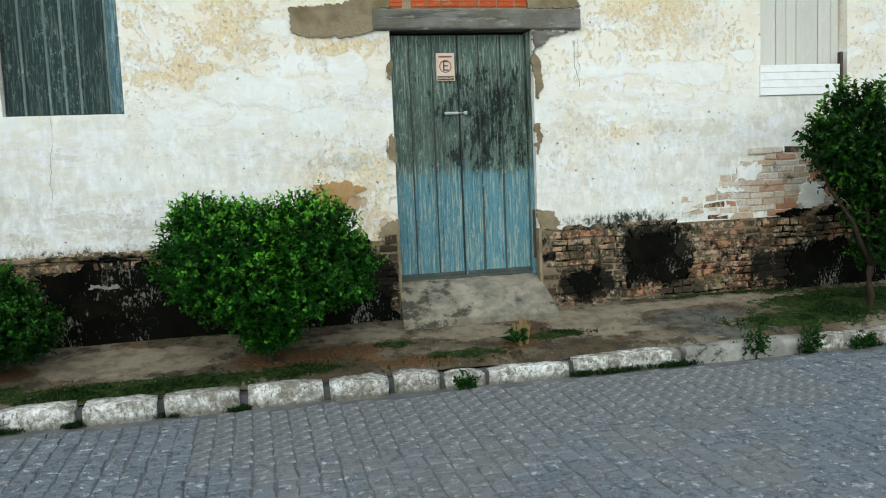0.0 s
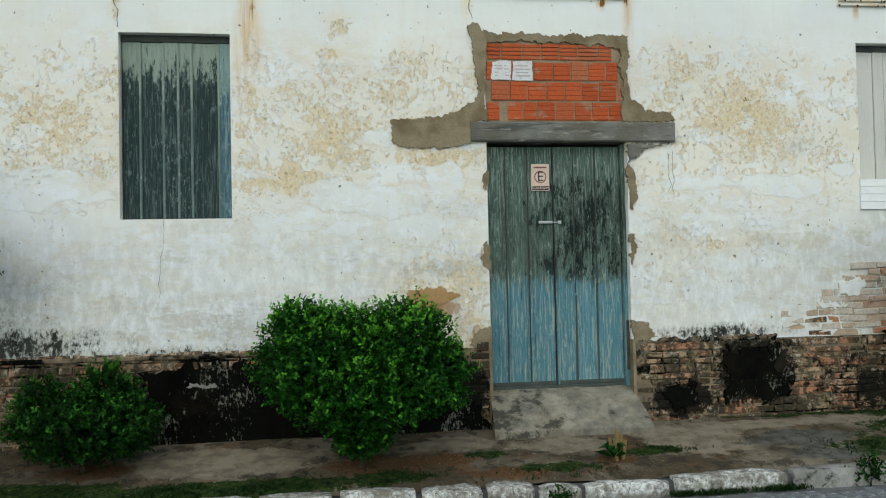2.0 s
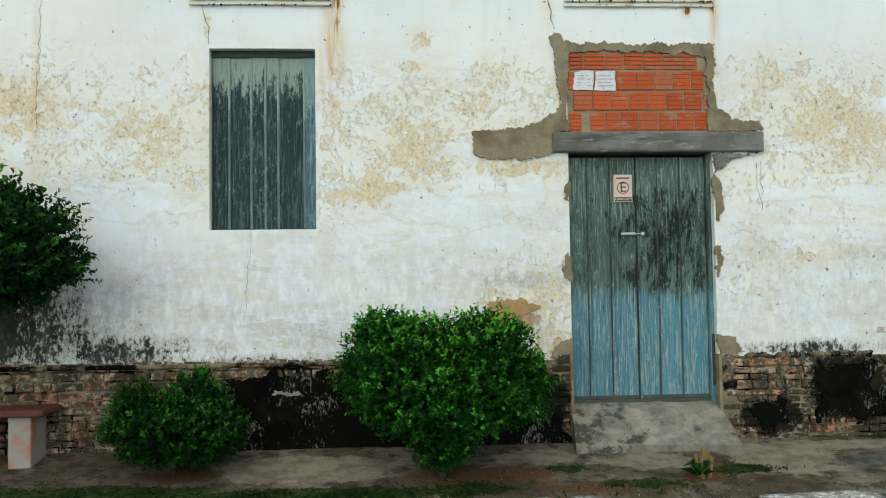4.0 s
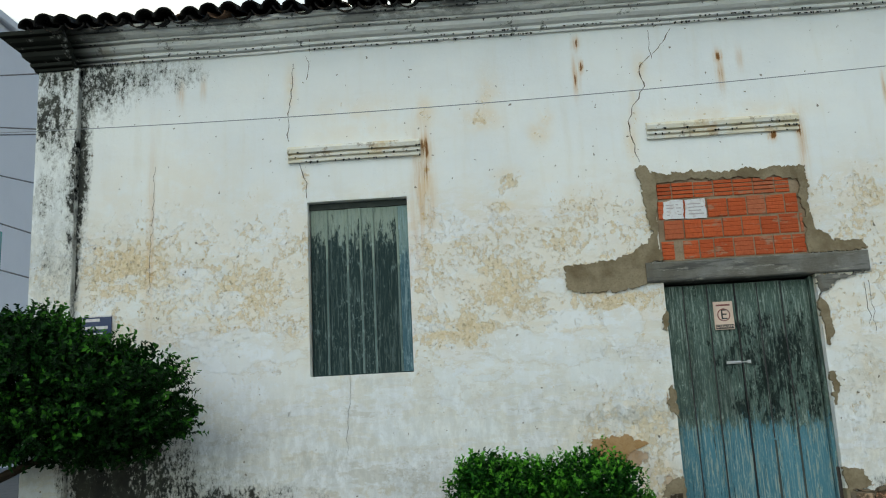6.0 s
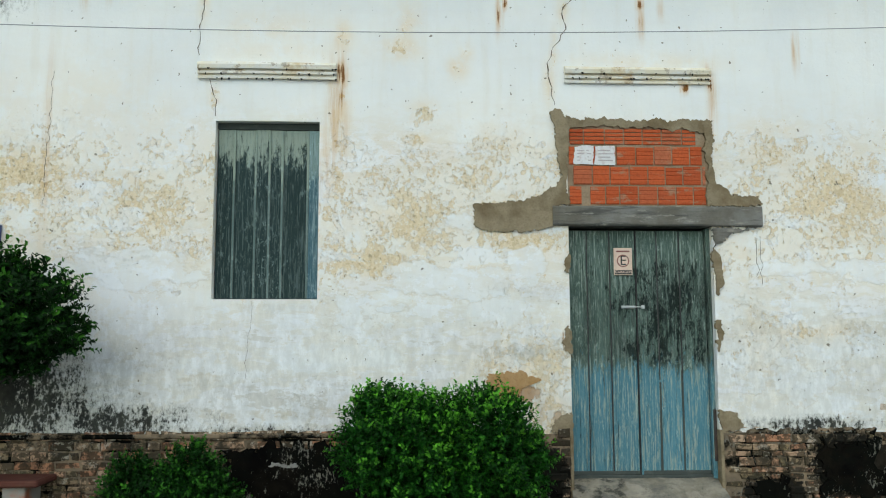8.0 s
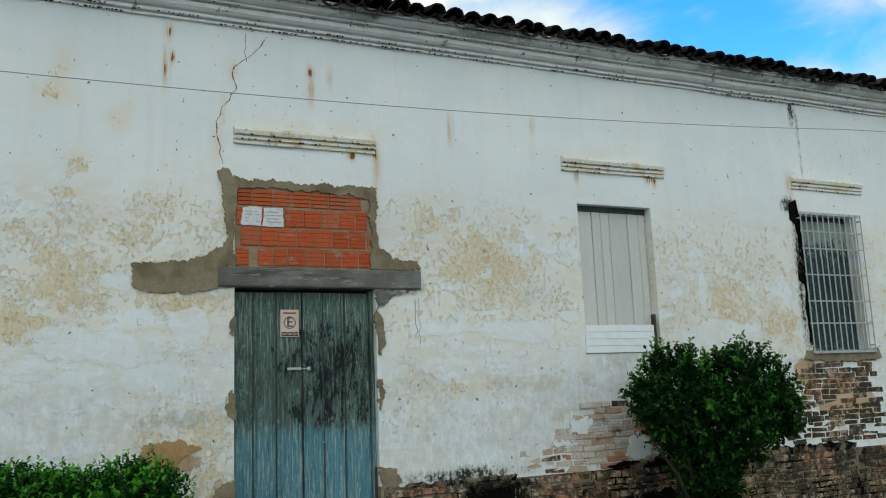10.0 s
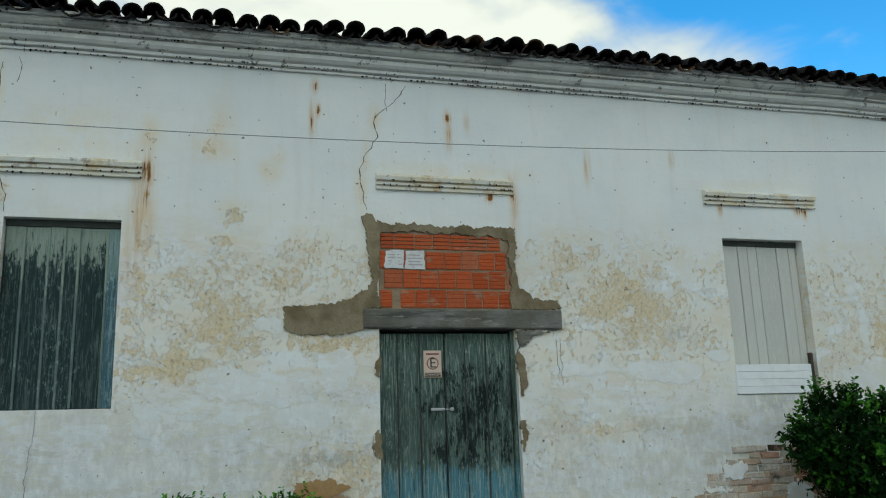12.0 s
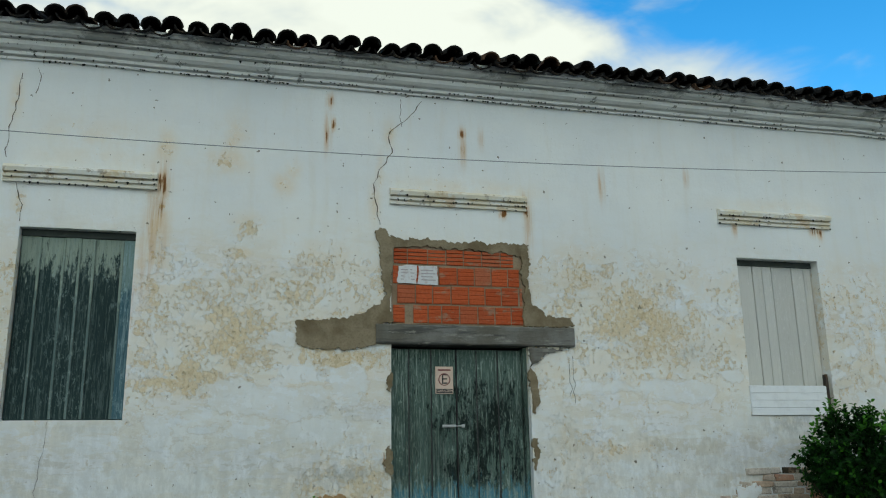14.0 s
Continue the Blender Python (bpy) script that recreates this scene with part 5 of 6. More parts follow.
kerb = thing("kerb", "row of white-painted kerb stones, chipped and mossy", "kerb", kind="structure")
rng = random.Random(21)
joints = [-3.43, -2.93, -2.42, -1.91, -1.35, -0.92, -0.55, -0.24, 0.40, 1.28, 2.35]
x = -3.43
while x > -6.8:
    x -= rng.uniform(0.42, 0.58)
    joints.insert(0, x)
x = 2.35
while x < 12.5:
    x += rng.uniform(0.42, 0.62)
    joints.append(x)
for i, (a, b) in enumerate(zip(joints, joints[1:])):
    g = rng.uniform(0.012, 0.035)
    top = -0.440 - (0.012 if a > 0.3 else 0) + rng.uniform(-0.010, 0.008) - (0.03 if -0.6 < a < -0.2 else 0)
    bm = boxed(a + g, b - g, -1.285 + rng.uniform(-0.02, 0.02), -1.135 + rng.uniform(-0.01, 0.01), -0.66, top, 0.0, 0.012, rng)
    bmesh.ops.subdivide_edges(bm, edges=bm.edges, cuts=3, use_grid_fill=True)
    for v in bm.verts:
        c = v.co
        ex = min(c.x - (a + g), b - g - c.x)
        f = max(0.0, 0.05 - ex) / 0.05
        if c.z > -0.5:
            c.z -= 0.012 * f * f + 0.004 * (c.y < -1.25)
        c.y += 0.012 * noise.noise((c.x * 7, c.z * 7, i)) + (0.012 * f if c.y < -1.2 else 0)
        c.z += 0.010 * noise.noise((c.x * 6, c.y * 6, i + 50))
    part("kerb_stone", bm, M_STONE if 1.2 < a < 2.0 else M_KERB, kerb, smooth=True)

part("kerb_bed", boxed(joints[0], joints[-1], -1.235, -1.12, -0.66, -0.485), M_GROUND, kerb, "brown earth packed between the stones")
road = tagged(raw("road", [(-40, -14, ROAD_Z - 0.0065), (40, -14, ROAD_Z - 0.0065), (40, -1.2, ROAD_Z - 0.0065), (-40, -1.2, ROAD_Z - 0.0065)], [(0, 1, 2, 3)], M_ROADBED),
              "grey granite sett street with sandy joints", "road", kind="structure")


def sett_shape(rng):
    """One worn sett: a pillow top on short sides."""
    w, d = 0.0545 + rng.uniform(-.006, .002), 0.062 + rng.uniform(-.007, .002)
    v = [(sx * w, sy * d, -0.05) for sx, sy in ((-1, -1), (1, -1), (1, 1), (-1, 1))]
    v += [(sx * w + rng.uniform(-.004, .004), sy * d + rng.uniform(-.004, .004), -0.006) for sx, sy in ((-1, -1), (1, -1), (1, 1), (-1, 1))]
    v += [(sx * w * .84, sy * d * .84, 0.002 + rng.uniform(-.002, .002)) for sx, sy in ((-1, -1), (1, -1), (1, 1), (-1, 1))]
    f = [(8, 9, 10, 11)]
    for k in range(2):
        f += [(k * 4 + i, k * 4 + (i + 1) % 4, k * 4 + 4 + (i + 1) % 4, k * 4 + 4 + i) for i in range(4)]
    return v, f


rng = random.Random(31)
shapes = [sett_shape(rng) for _ in range(8)]
meshes = []
for v, f in shapes:
    me = bpy.data.meshes.new("sett")
    me.from_pydata(v, [], f)
    me.materials.append(M_SETT)
    meshes.append(me)
JV, JF, count = [], [], 0
for j in range(-66, 89):
    off = rng.uniform(0, 0.126)
    for i in range(49):
        y = -1.38 - i * 0.126 - off
        x = j * 0.112 + rng.uniform(-.006, .006)
        yy, z, r = y + rng.uniform(-.006, .006), ROAD_Z + rng.uniform(-.004, .003), rng.uniform(-.08, .08)
        k = rng.randrange(8)
        if i < 8 and -2.2 < x < 1.9 and count < 300:
            s = new("sett", meshes[k])
            s.parent, s.matrix_local = road, Matrix.Translation((x, yy, z)) @ Matrix.Rotation(r, 4, "Z")
            count += 1
        else:
            b, cr, sr = len(JV), math.cos(r), math.sin(r)
            JV += [(x + cr * p[0] - sr * p[1], yy + sr * p[0] + cr * p[1], z + p[2]) for p in shapes[k][0]]
            JF += [tuple(b + q for q in f) for f in shapes[k][1]]
tagged(raw("setts", JV, JF, M_SETT, road), kind="stuff")


# ---- plinth of old bricks ----
def plinth(name, x0, x1, n_parts, skip):
    pl = thing(name, "low plinth of crumbling mouldy bricks under the plaster", "plinth", kind="structure")
    part("bed", boxed(x0, x1, -0.022, 0.01, -0.62, 0.375), M_MORTAR, pl)
    rng = random.Random(int(x0 * 7) + 40)
    JV, JF, made = [], [], 0
    z = -0.32
    row = 0
    while z < 0.37:
        h = rng.uniform(0.048, 0.08)
        x = x0 + (0.1 if row % 2 else 0.0) + rng.uniform(0, 0.05)
        while x < x1 - 0.05:
            L = min(rng.choice((0.08, 0.12, 0.15, 0.19, 0.23)) * rng.uniform(.85, 1.15), x1 - x)
            cx, cz = x + L / 2, z + h / 2
            if L > 0.05 and not any(a < cx < b and c < cz < d for a, b, c, d in skip):
                y = -0.026 - rng.uniform(0, 0.016)
                bx = [x + 0.006, x + L - 0.006]
                bz = [z + 0.005, z + h - 0.005]
                out = [(bx[0], bz[0]), (bx[1], bz[0]), (bx[1], bz[1]), (bx[0], bz[1])]
                v = [(p + rng.uniform(-.010, .010), -0.018, q + rng.uniform(-.008, .008) + 0.012 * noise.noise((p * 3, q * 3, 0))) for p, q in out]
                v += [(p, y + 0.012, q) for p, _, q in v[:4]]
                mx, mz = sum(p for p, _, _ in v[:4]) / 4, sum(q for _, _, q in v[:4]) / 4
                v += [(p + (mx - p) * 0.09, y + rng.uniform(-.006, .006), q + (mz - q) * 0.28) for p, _, q in v[:4]]
                f = [(8, 9, 10, 11)] + [(k * 4 + i, k * 4 + (i + 1) % 4, k * 4 + 4 + (i + 1) % 4, k * 4 + 4 + i) for k in range(2) for i in range(4)]
                if made < n_parts:
                    raw("brick", v, f, M_BRICK, pl)
                    made += 1
                else:
                    b = len(JV)
                    JV += v
                    JF += [tuple(b + q for q in t) for t in f]
            x += L
        z += h
        row += 1
    if JV:
        tagged(raw("bricks", JV, JF, M_BRICK, pl), kind="stuff")
    return pl


pl_left = plinth("plinth_left", -5.5, -0.62, 200, [(-3.35, -0.75, -0.25, 0.26), (-2.5, -0.75, 0.2, 0.4)])
part("ledge", box(bmesh.new(), -5.5, -0.85, -0.052, 0.01, 0.362, 0.398, 0.008), M_MORTAR, pl_left)
part("render_patch", ragged([(-3.42, -0.34), (-3.3, 0.1), (-3.42, 0.24), (-3.0, 0.30), (-2.4, 0.32), (-1.2, 0.33), (-0.95, 0.1), (-0.72, -0.1), (-0.66, -0.34)], -0.062, 0.0, 0.09, 0.02, 2), M_MOLD, pl_left, "black mouldy render")
part("white_chip", ragged([(-3.04, 0.145), (-3.01, 0.175), (-2.93, 0.165), (-2.81, 0.18), (-2.80, 0.15), (-2.9, 0.135)], -0.066, -0.05, 0.02, 0.008, 4), M_STONE, pl_left)
pl_right = plinth("plinth_right", 0.62, 6.2, 260, [(1.45, 2.0, -0.1, 0.3), (3.1, 3.8, -0.25, 0.02)])
part("ledge", ragged([(0.66, 0.375), (0.8, 0.395), (1.3, 0.405), (1.8, 0.41), (1.9, 0.385), (1.4, 0.375)], -0.035, 0.0, 0.03, 0.012, 5), M_MORTAR, pl_right)
part("ledge", ragged([(2.9, 0.40), (3.1, 0.44), (4.6, 0.45), (6.2, 0.44), (6.2, 0.37), (3.0, 0.375)], -0.04, 0.0, 0.03, 0.012, 5), M_MORTAR, pl_right)
part("render_patch", ragged([(1.46, -0.06), (1.44, 0.2), (1.48, 0.28), (1.75, 0.31), (1.9, 0.25), (1.92, 0.14), (2.02, 0.08), (2.0, -0.08), (1.86, -0.2), (1.55, -0.18)], -0.046, 0.0, 0.13, 0.015, 7), M_MOLD, pl_right, "black mouldy render")
part("render_patch", ragged([(0.9, -0.2), (0.92, -0.06), (1.02, 0.0), (1.14, -0.04), (1.18, -0.12), (1.08, -0.2)], -0.046, 0.0, 0.12, 0.015, 8), M_MOLD, pl_right, "black mouldy render")
part("render_patch", ragged([(3.02, -0.30), (3.0, 0.0), (3.1, 0.1), (3.5, 0.12), (4.2, 0.06), (4.3, -0.3)], -0.064, 0.0, 0.08, 0.015, 9), M_MOLD, pl_right, "black mouldy render")
pl_far = plinth("plinth_far", 6.2, 13.0, 0, [])

# bricks showing where the plaster has fallen
def bare_bricks(x0, x1, z0, z1, seed, inside, z_wash):
    rng = random.Random(seed)
    z = z0
    while z < z1:
        h = 0.058
        x = x0 + rng.uniform(0, 0.12)
        while x < x1:
            L = rng.choice((0.12, 0.22, 0.25)) * rng.uniform(.9, 1.1)
            if inside(x + L / 2, z + h / 2, rng):
                bm = box(bmesh.new(), x + 0.006, x + L - 0.006, -0.004 - rng.uniform(0, 0.006), 0.02, z + 0.003, z + h - 0.003, 0.004, 0.010, rng)
                part("brick", bm, M_WASHBRICK if z < z_wash and rng.random() < 0.9 else M_BRICK, wall)
            x += L
        z += h


bare_bricks(1.95, 3.65, 0.376, 0.96, 3, lambda x, z, r: (x - 2.0) * 0.62 + 0.47 - z + 0.24 * noise.noise((x * 3.4, z * 6, 1)) > 0 and r.random() < 0.95, 9.0)
bare_bricks(5.15, 6.6, 0.45, 1.36, 4, lambda x, z, r: x > 5.62 - (1.36 - z) * 0.35 and r.random() < 0.9, -9.0)

for outline in ([(3.12, 0.47), (3.15, 0.62), (3.24, 0.70), (3.42, 0.66), (3.44, 0.5), (3.3, 0.44)], [(2.5, 0.74), (2.52, 0.86), (2.74, 0.88), (2.78, 0.8), (2.64, 0.72)], [(2.3, 0.60), (2.32, 0.66), (2.56, 0.67), (2.55, 0.62)]):
    part("render_patch", ragged(outline, -0.016, 0.01, 0.05, 0.012, 13), M_PLASTER, wall, "remnant of white plaster on bare bricks")

# ---- roof tiles ----
def tile_mesh(cover, length=0.46, seed=0):
    rg = random.Random(seed)
    v, f = [], []
    n = 8
    for k, (s, r) in enumerate(((0.0, 0.086), (length, 0.070))):
        for rr in (r, r - 0.014):
            for i in range(n + 1):
                a = math.pi * i / n
                zz = math.sin(a) * rr * (0.92 if cover else -0.66)
                v.append((-math.cos(a) * rr + rg.uniform(-.002, .002), s + (rg.uniform(-.006, .006) if k == 0 else 0), zz))
    m = n + 1
    for i in range(n):
        f += [(i, i + 1, 2 * m + i + 1, 2 * m + i), (m + i + 1, m + i, 3 * m + i, 3 * m + i + 1), (m + i, m + i + 1, i + 1, i), (2 * m + i, 2 * m + i + 1, 3 * m + i + 1, 3 * m + i)]
    f += [(0, 2 * m, 3 * m, m), (n, m + n, 3 * m + n, 2 * m + n)]
    return v, f


SLOPE = radians(17)
roof = thing("roof", "low pitched roof of blackened clay barrel tiles", "roof", kind="structure")
covers, pans = [tile_mesh(True, seed=i) for i in range(4)], [tile_mesh(False, seed=9 + i) for i in range(3)]
made = {}
rng = random.Random(51)
JV, JF = [], []
x, i = -5.93, 0
PITCH = 0.182
while x < 13.2:
    for kind in (0, 1):
        for r in range(11):
            k = rng.randrange(4 if kind == 0 else 3)
            v, f = (covers, pans)[kind][k]
            jy, jz, jr = rng.uniform(-.035, .03), rng.uniform(-.018, .014), rng.uniform(-.2, .2)
            m = (Matrix.Translation((x + kind * PITCH / 2 + rng.uniform(-.018, .018), -0.335 + jy, 4.598 + jz - (0.005 if kind else 0.0)))
                 @ Matrix.Rotation(SLOPE, 4, "X") @ Matrix.Translation((0, r * 0.38, 0.012 * (r % 2))) @ Matrix.Rotation(jr, 4, "Z"))
            if r == 0 and -6.4 < x < 8:
                if (kind, k) not in made:
                    me = bpy.data.meshes.new("tile")
                    me.from_pydata(v, [], f)
                    me.materials.append(M_TILE)
                    made[(kind, k)] = me
                t = new("tile", made[(kind, k)])
                t.parent, t.matrix_local = roof, m
            else:
                b = len(JV)
                JV += [tuple(m @ Vector(p)) for p in v]
                JF += [tuple(b + q for q in t) for t in f]
    x += PITCH
tagged(raw("tiles", JV, JF, M_TILE, roof), kind="stuff")
bm = bmesh.new()
q = [bm.verts.new(p) for p in ((-5.95, -0.24, 4.588), (13.2, -0.24, 4.588), (13.2, 4.2, 5.85), (-5.95, 4.2, 5.85), (13.2, 8.7, 4.588), (-5.95, 8.7, 4.588))]
for f in ((0, 1, 2, 3), (3, 2, 4, 5), (0, 5, 4, 1), (0, 3, 5), (1, 4, 2)):
    bm.faces.new([q[i] for i in f])
part("roof_deck", bm, M_TILE, roof)


# ---- plants ----
def leaf_cloud(name, lobes, n_sprigs, leaf, mat, parent, seed, droop=0.0, leaves=13):
    """Sprigs of small leaves through a few ellipsoid lobes, denser towards the outside, with an uneven skin."""
    rg = np.random.RandomState(seed)
    V, F, Y = [], [], []
    weights = np.array([l[3] * l[4] * l[5] for l in lobes]) ** 0.75
    weights /= weights.sum()
    for s in range(n_sprigs):
        cx, cy, cz, rx, ry, rz = lobes[rg.choice(len(lobes), p=weights)]
        d = rg.normal(size=3)
        d /= np.linalg.norm(d)
        rad = 0.35 + 0.65 * rg.rand() ** 0.45
        if rad > 0.9 and rg.rand() < 0.2:
            rad += 0.14 * rg.rand()
        rad *= 1 + 0.3 * noise.noise((d[0] * 2.3 + cx, d[1] * 2.3, d[2] * 2.3 + seed))
        p = np.array([cx + d[0] * rx * rad, cy + d[1] * ry * rad, cz + d[2] * rz * rad])
        way = d * 0.9 + np.array([0, 0, 0.6 - droop]) + rg.normal(size=3) * 0.45
        way /= np.linalg.norm(way)
        length = leaf * rg.uniform(2.6, 5.0)
        for i in range(leaves):
            t = (i + 0.5) / leaves
            q = p + way * length * (t - 0.5)
            side = rg.normal(size=3)
            side -= way * side.dot(way)
            side /= np.linalg.norm(side)
            out = side * 0.85 + way * 0.6
            out /= np.linalg.norm(out)
            w = np.cross(out, way)
            w /= np.linalg.norm(w) + 1e-6
            L, W = leaf * rg.uniform(.7, 1.15), leaf * rg.uniform(.25, .36)
            nrm = np.cross(w, out)
            b = len(V)
            dip = nrm * W * .4
            V += [tuple(q), tuple(q + out * L * .35 + w * W * .85 + dip), tuple(q + out * L * .72 + w * W * .8 + dip), tuple(q + out * L - dip * .4),
                  tuple(q + out * L * .72 - w * W * .8 + dip), tuple(q + out * L * .35 - w * W * .85 + dip)]
            F += [(b, b + 1, b + 2, b + 3), (b, b + 3, b + 4, b + 5)]
            # tip growth times a painted falloff: bright above and outside, dark below and within
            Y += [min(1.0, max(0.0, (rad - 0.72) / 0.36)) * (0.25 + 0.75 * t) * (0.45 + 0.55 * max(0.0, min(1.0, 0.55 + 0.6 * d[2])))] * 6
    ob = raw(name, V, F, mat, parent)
    ob.data.attributes.new("young_lit", "FLOAT", "POINT").data.foreach_set("value", Y)
    return tagged(ob, kind="stuff")


def limbs(parent, base, fork, tips, r0, name="trunk"):
    bx, by, bz = base
    fx, fy, fz = fork
    rg = random.Random(int(bx * 100))
    pts = [(bx + (fx - bx) * t + rg.uniform(-.012, .012), by + (fy - by) * t + rg.uniform(-.012, .012), bz + (fz - bz) * t) for t in (0, .25, .5, .75, 1)]
    pts[0] = (bx, by, bz - 0.08)
    part(name, tube(bmesh.new(), pts, [r0 * 1.35, r0 * 1.05, r0, r0 * .95, r0 * .9], 9), M_BARK, parent, smooth=True)
    for tx, ty, tz in tips:
        ps, n = [], 6
        for i in range(n + 1):
            t = i / n
            ps.append((fx + (tx - fx) * t + rg.uniform(-.025, .025) * (0 < i < n), fy + (ty - fy) * t + rg.uniform(-.025, .025) * (0 < i < n), fz + (tz - fz) * t ** 0.85 - (0.02 if i == 0 else 0)))
        part("limb", tube(bmesh.new(), ps, [r0 * .75 * (1 - i / n) + 0.004 for i in range(n + 1)], 6), M_BARK, parent, smooth=True)


def plant(name, label, cat, base, fork, tips, r0, lobes, sprigs, leaf, mat, seed, **k):
    p = thing(name, label, cat)
    limbs(p, base, fork, tips, r0)
    leaf_cloud("crown", lobes, sprigs, leaf, mat, p, seed, **k)
    return p


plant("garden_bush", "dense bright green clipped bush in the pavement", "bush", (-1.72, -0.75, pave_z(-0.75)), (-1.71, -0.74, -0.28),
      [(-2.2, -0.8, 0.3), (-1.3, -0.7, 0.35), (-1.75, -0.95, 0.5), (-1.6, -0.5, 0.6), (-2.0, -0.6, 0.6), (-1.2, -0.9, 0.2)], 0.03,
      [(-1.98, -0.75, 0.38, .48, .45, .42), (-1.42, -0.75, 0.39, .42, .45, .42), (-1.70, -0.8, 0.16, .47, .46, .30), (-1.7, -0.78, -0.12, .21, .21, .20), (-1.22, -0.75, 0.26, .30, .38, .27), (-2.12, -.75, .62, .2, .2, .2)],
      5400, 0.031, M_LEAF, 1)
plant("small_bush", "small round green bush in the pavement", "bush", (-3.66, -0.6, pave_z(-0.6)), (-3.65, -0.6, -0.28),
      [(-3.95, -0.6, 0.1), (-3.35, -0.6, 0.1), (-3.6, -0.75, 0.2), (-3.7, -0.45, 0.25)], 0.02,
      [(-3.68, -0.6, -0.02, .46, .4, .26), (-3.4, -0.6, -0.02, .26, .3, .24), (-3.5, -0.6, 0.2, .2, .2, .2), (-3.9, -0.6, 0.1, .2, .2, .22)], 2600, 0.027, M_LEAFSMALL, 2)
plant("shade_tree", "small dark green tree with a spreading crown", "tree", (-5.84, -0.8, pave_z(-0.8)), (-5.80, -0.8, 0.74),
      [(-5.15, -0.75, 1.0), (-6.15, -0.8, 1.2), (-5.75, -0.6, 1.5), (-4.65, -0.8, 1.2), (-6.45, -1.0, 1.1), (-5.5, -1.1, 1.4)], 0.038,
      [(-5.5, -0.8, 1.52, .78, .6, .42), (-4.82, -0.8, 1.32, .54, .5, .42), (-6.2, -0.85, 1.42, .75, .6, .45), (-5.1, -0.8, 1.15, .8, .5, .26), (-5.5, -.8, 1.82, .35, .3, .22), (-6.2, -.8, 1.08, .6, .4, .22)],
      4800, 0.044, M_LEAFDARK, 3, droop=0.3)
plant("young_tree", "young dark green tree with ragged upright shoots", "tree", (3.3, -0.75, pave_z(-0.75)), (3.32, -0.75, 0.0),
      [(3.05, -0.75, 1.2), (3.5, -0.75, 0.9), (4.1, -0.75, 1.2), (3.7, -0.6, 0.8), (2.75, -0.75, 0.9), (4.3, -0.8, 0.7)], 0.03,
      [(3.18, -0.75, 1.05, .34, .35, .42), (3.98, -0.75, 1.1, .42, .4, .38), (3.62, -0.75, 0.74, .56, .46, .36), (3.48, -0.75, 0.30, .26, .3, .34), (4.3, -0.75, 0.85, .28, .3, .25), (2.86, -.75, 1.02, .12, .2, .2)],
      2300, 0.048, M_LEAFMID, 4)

# cut stump with broad leaves
st = thing("cut_stump", "dry cut stump sprouting broad green leaves", "stump")
zb = pave_z(-0.85)
rng = random.Random(8)
for i in range(7):
    a = rng.uniform(0, 6.28)
    part("dry_stem", tube(bmesh.new(), [(0.16 + 0.03 * math.cos(a), -0.85 + 0.03 * math.sin(a), zb - 0.02), (0.16 + 0.06 * math.cos(a), -0.85 + 0.05 * math.sin(a), zb + rng.uniform(.12, .2))], [0.02, 0.012], 6), M_DRY, st)
for i in range(18):
    a = rng.uniform(0, 6.28)
    c, s = math.cos(a), math.sin(a)
    bm = bmesh.new()
    L, W, z1 = rng.uniform(.09, .15), rng.uniform(.025, .04), rng.uniform(.04, .13)
    o0 = Vector((0.12, -0.87, zb + 0.01))
    pts = [o0, o0 + Vector((c * L * .5 - s * W, s * L * .5 + c * W, z1)), o0 + Vector((c * L, s * L, z1 * .8)), o0 + Vector((c * L * .5 + s * W, s * L * .5 - c * W, z1))]
    bm.faces.new([bm.verts.new(p) for p in pts])
    part("leaf", bm, M_LEAF, st)


# ---- weeds ----
def grass(name, label, patches, seed, h, mat=M_GRASS, along=0.0):
    rg = np.random.RandomState(seed)
    V, F = [], []
    for x, y, rx, ry, n in patches:
        for _ in range(n):
            px, py = x + rg.normal() * rx * .5, y + rg.normal() * ry * .5
            if h < 0.05 and noise.noise((px * 3.1, py * 5.0, seed)) + 0.5 * noise.noise((px * 9, py * 12, 2)) < 0.02:
                continue
            base = pave_z(py) - 0.005 if py > -1.14 else ROAD_Z
            a, t, w = rg.uniform(0, 6.28), rg.uniform(.3, 1.0), rg.uniform(.003, .006)
            hh = h * rg.uniform(.4, 1.2)
            c, s = math.cos(a), math.sin(a)
            b = len(V)
            V += [(px - s * w, py + c * w, base), (px + s * w, py - c * w, base), (px + c * hh * t * .5 + s * w * .6, py + s * hh * t * .5 - c * w * .6, base + hh * .6), (px + c * hh * t, py + s * hh * t, base + hh * .8)]
            F += [(b, b + 1, b + 2), (b, b + 2, b + 3)]
    return tagged(raw(name, V, F, mat), label, "grass", kind="stuff")


grass("grass", "low green weeds growing through the pavement", [(-2.7, -1.02, 1.0, .14, 2200), (-4.2, -0.95, 1.0, .2, 1500), (-0.75, -0.62, .25, .07, 260), (0.5, -0.72, .3, .1, 420), (-0.3, -1.0, .4, .1, 350), (-1.6, -0.95, .5, .15, 500),
      (2.6, -0.8, .7, .22, 2600), (3.4, -0.5, .9, .35, 3600), (4.9, -0.7, 1.2, .4, 1800), (2.5, -0.09, 1.2, .03, 500)], 5, 0.035)
rng = random.Random(77)
grass("grass", "tufts of weeds along the foot of the kerb", [(j + rng.uniform(-.05, .1), -1.31 + rng.uniform(0, .03), rng.uniform(.05, .16), .03, 150) for j in joints if -6 < j < 8]
      + [(j, -1.2, .04, .09, 120) for j in joints if -6 < j < 8], 6, 0.042)
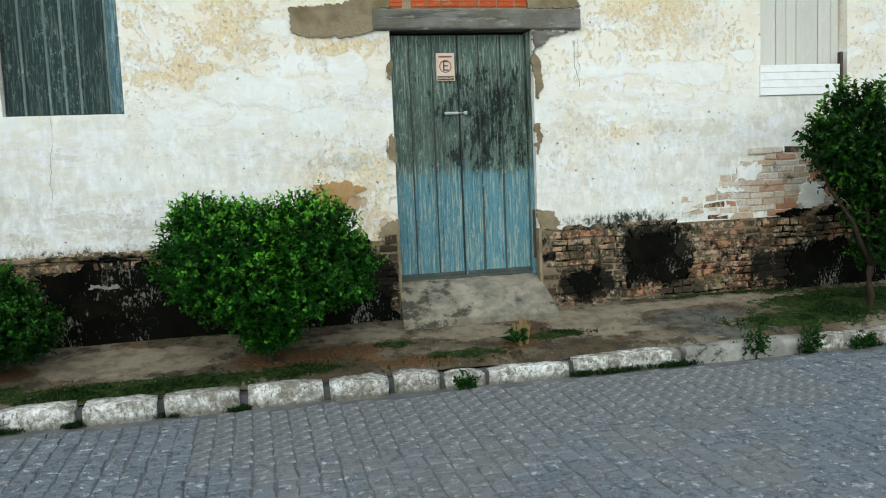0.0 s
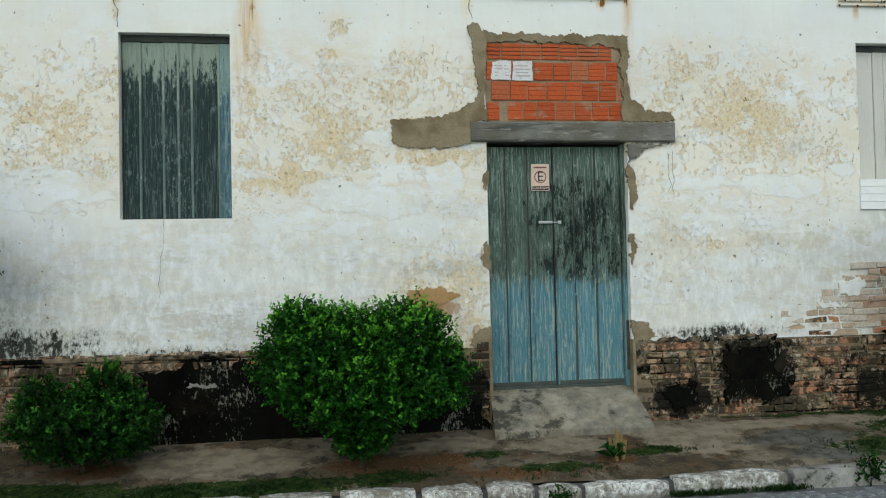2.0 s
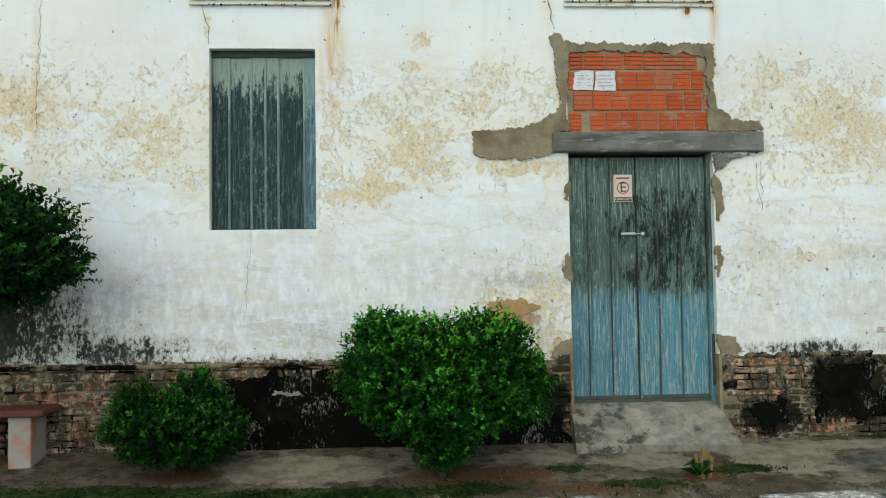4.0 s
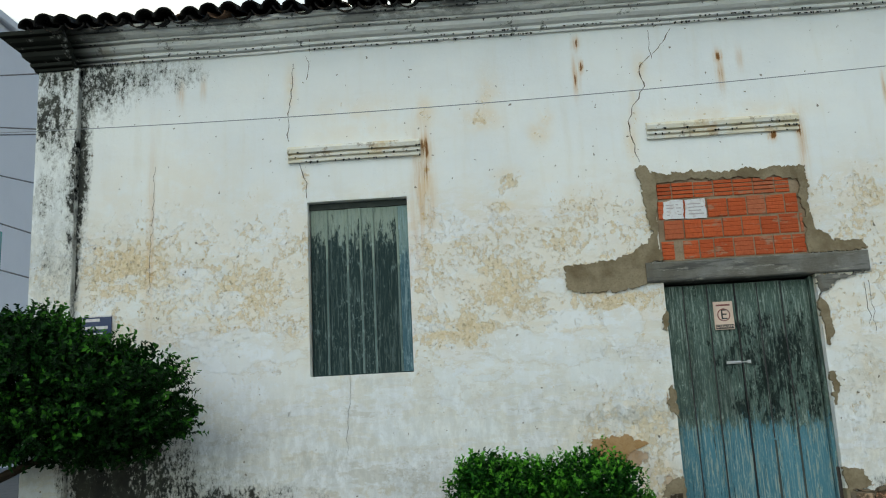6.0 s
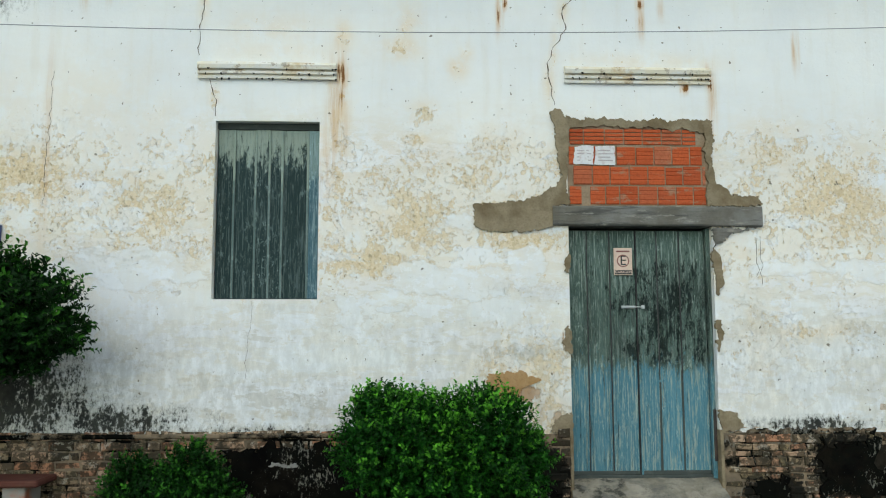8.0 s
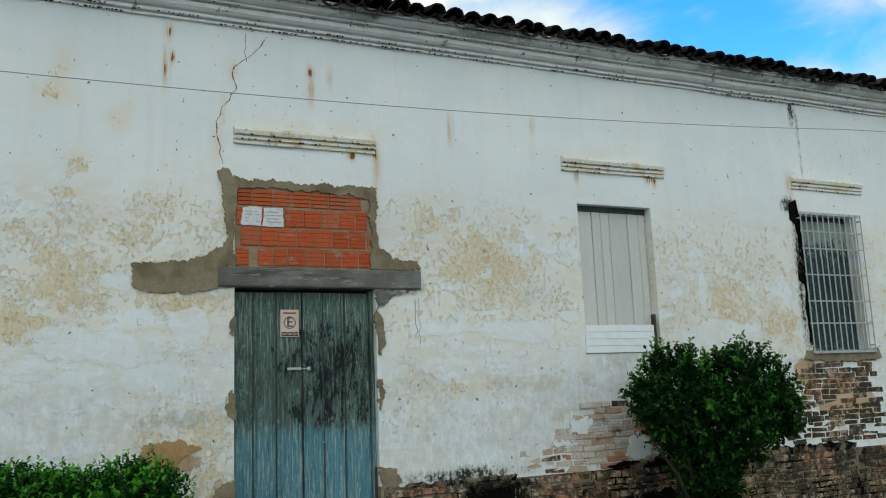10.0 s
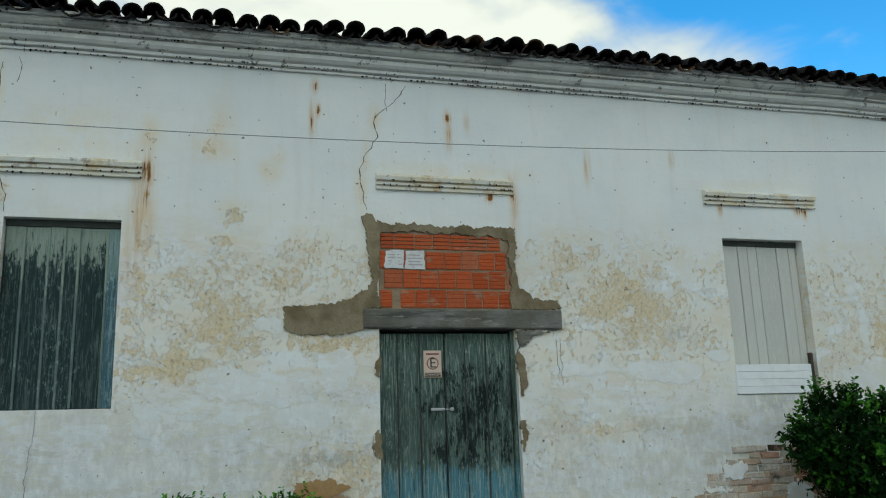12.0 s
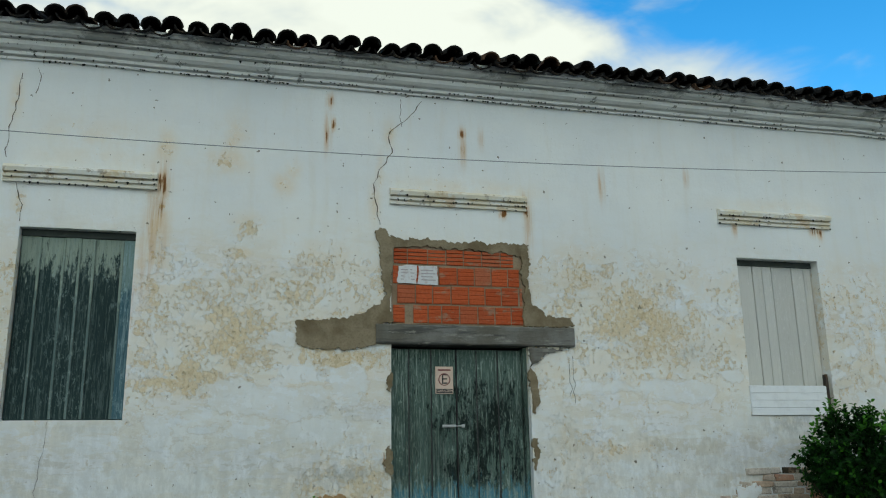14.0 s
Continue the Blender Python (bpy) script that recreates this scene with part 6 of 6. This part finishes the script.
grass("grass", "taller weed clumps beside the painted kerb", [(0.7, -1.30, .25, .03, 300), (1.2, -1.3, .2, .03, 250)], 7, 0.05)
for i, (x, h, w) in enumerate(((1.85, 0.10, 0.12), (2.32, 0.09, 0.10), (2.78, 0.04, 0.12), (3.25, 0.06, 0.16), (-0.42, 0.04, 0.09), (-3.45, 0.04, 0.09))):
    weed = thing("weed_clump", "small leafy green weed clump at the kerb", "weed", "weeds along the kerb")
    part("stem", tube(bmesh.new(), [(x, -1.31, ROAD_Z - 0.03), (x + 0.01, -1.31, ROAD_Z + 0.05)], [0.008, 0.004], 5), M_BARK, weed)
    leaf_cloud("foliage", [(x, -1.30, ROAD_Z + h, w, 0.06, h), (x + 0.03, -1.30, ROAD_Z + h * 1.5, w * 0.6, 0.05, h * 0.8)], 60, 0.024, M_LEAFSMALL, weed, 60 + i, leaves=9)

# ---- bench ----
bench = thing("wall_bench", "low bench with red-brown slab on painted legs", "bench")
part("seat", boxed(-5.50, -4.67, -0.40, -0.04, 0.055, 0.105, 0.012), M_BENCH, bench)
for x in (-5.3, -4.87):
    part("leg", boxed(x - 0.08, x + 0.09, -0.34, -0.06, pave_z(-0.2) - 0.06, 0.055, 0.008), M_LEG, bench)

# ---- cables ----
def cable(pts, r, label):
    n = 24
    out = []
    (ax, ay, az), (bx, by, bz), sag = pts
    for i in range(n + 1):
        t = i / n
        out.append((ax + (bx - ax) * t, ay + (by - ay) * t, az + (bz - az) * t - sag * 4 * t * (1 - t)))
    o = obj("cable", tube(bmesh.new(), out, r, 5), M_CABLE, smooth=True)
    tagged(o, label, "cable", "overhead cables")


span = [-12 + 24.9 * i / 60 for i in range(61)]
line = [(x, -0.6 + 0.61 * max(0.0, (x - 6) / 6.9) ** 2, 3.495 + 0.0045 * (x + 3) ** 2 if x < 6 else 3.86 + 0.05 * (x - 6)) for x in span]
tagged(obj("cable", tube(bmesh.new(), line, 0.0035, 5), M_THINCABLE, smooth=True), "thin grey overhead cable along the facade", "cable", "overhead cables")
for za, zb_, sag in ((6.70, 6.66, 0.0), (5.93, 5.75, 0.0), (5.77, 5.68, 0.02), (5.38, 4.93, 0.05), (4.70, 4.12, 0.02), (3.94, 3.44, 0.02)):
    cable(((-16.4, 5.0, za + (za - zb_) * 3.9), (-5.86, 5.0, zb_ - (za - zb_) * 1.95), sag), 0.012, "dark sagging utility cable over the side street")

# ---- side street ----
bm = bmesh.new()
ks = []
for x, y in ((-7.9, 1.0), (-9.59, 5.62), (-10.79, 8.98), (-12.6, 14.2)):
    z = ground_z(x, y)
    ks.append([bm.verts.new(p) for p in ((x - .13, y, z - .2), (x - .13, y, z + .16), (x - .11, y, z + .2), (x + .11, y, z + .2), (x + .13, y, z + .16), (x + .13, y, z - .2))])
for a, b in zip(ks, ks[1:]):
    for i in range(6):
        bm.faces.new((a[i], a[(i + 1) % 6], b[(i + 1) % 6], b[i]))
bm.faces.new(ks[0])
bm.faces.new(ks[-1][::-1])
tagged(obj("side_kerb", bm, M_PALE), "white-topped low kerb along the side street", "kerb", kind="structure")
sv = [(x, y, ground_z(x, y) + 0.03) for x, y in ((-7.7, 0.6), (-9.4, 5.62), (-10.6, 8.98), (-12.4, 14.2), (-5.9, 14.2), (-5.9, 0.6))]
tagged(raw("side_pavement", sv, [(0, 5, 4, 3, 2, 1)], M_PAVE), "bare earth pavement beside the house", "pavement", kind="structure")

nb = thing("neighbour_building", "modern grey-lilac building with teal glass windows", "building")
part("wall", boxed(-40, -16.5, 14.4, 60, -0.6, 13.6), M_GREYWALL, nb)
part("front_wall", boxed(-40.0, -16.52, 14.32, 14.398, -0.6, 13.6), M_DARKWALL, nb)
part("roof", boxed(-40.3, -16.3, 14.1, 60.3, 13.6, 13.9, 0.04), M_GREYWALL, nb)
part("plinth", boxed(-16.5, -16.2, 14.4, 60, -0.6, 0.25, 0.02), M_DARKWALL, nb)
for k in range(7):
    y = 14.66 + k * 6.2
    w = part("window", boxed(-16.5, -16.44, y, y + 2.05, 5.68, 7.26, 0.01), M_GREYWALL, nb)
    for a, b in ((y + .12, y + .98), (y + 1.06, y + 1.93)):
        part("pane", boxed(-16.445, -16.425, a, b, 5.82, 7.14), M_TEAL, w)
for k in range(4):
    x = -18.9 - k * 5.0
    w = part("window", boxed(x, x + 2.05, 14.26, 14.32, 5.68, 7.26, 0.01), M_DARKWALL, nb)
    for a, b in ((x + .12, x + .98), (x + 1.06, x + 1.93)):
        part("pane", boxed(a, b, 14.245, 14.262, 5.82, 7.14), M_TEAL, w)
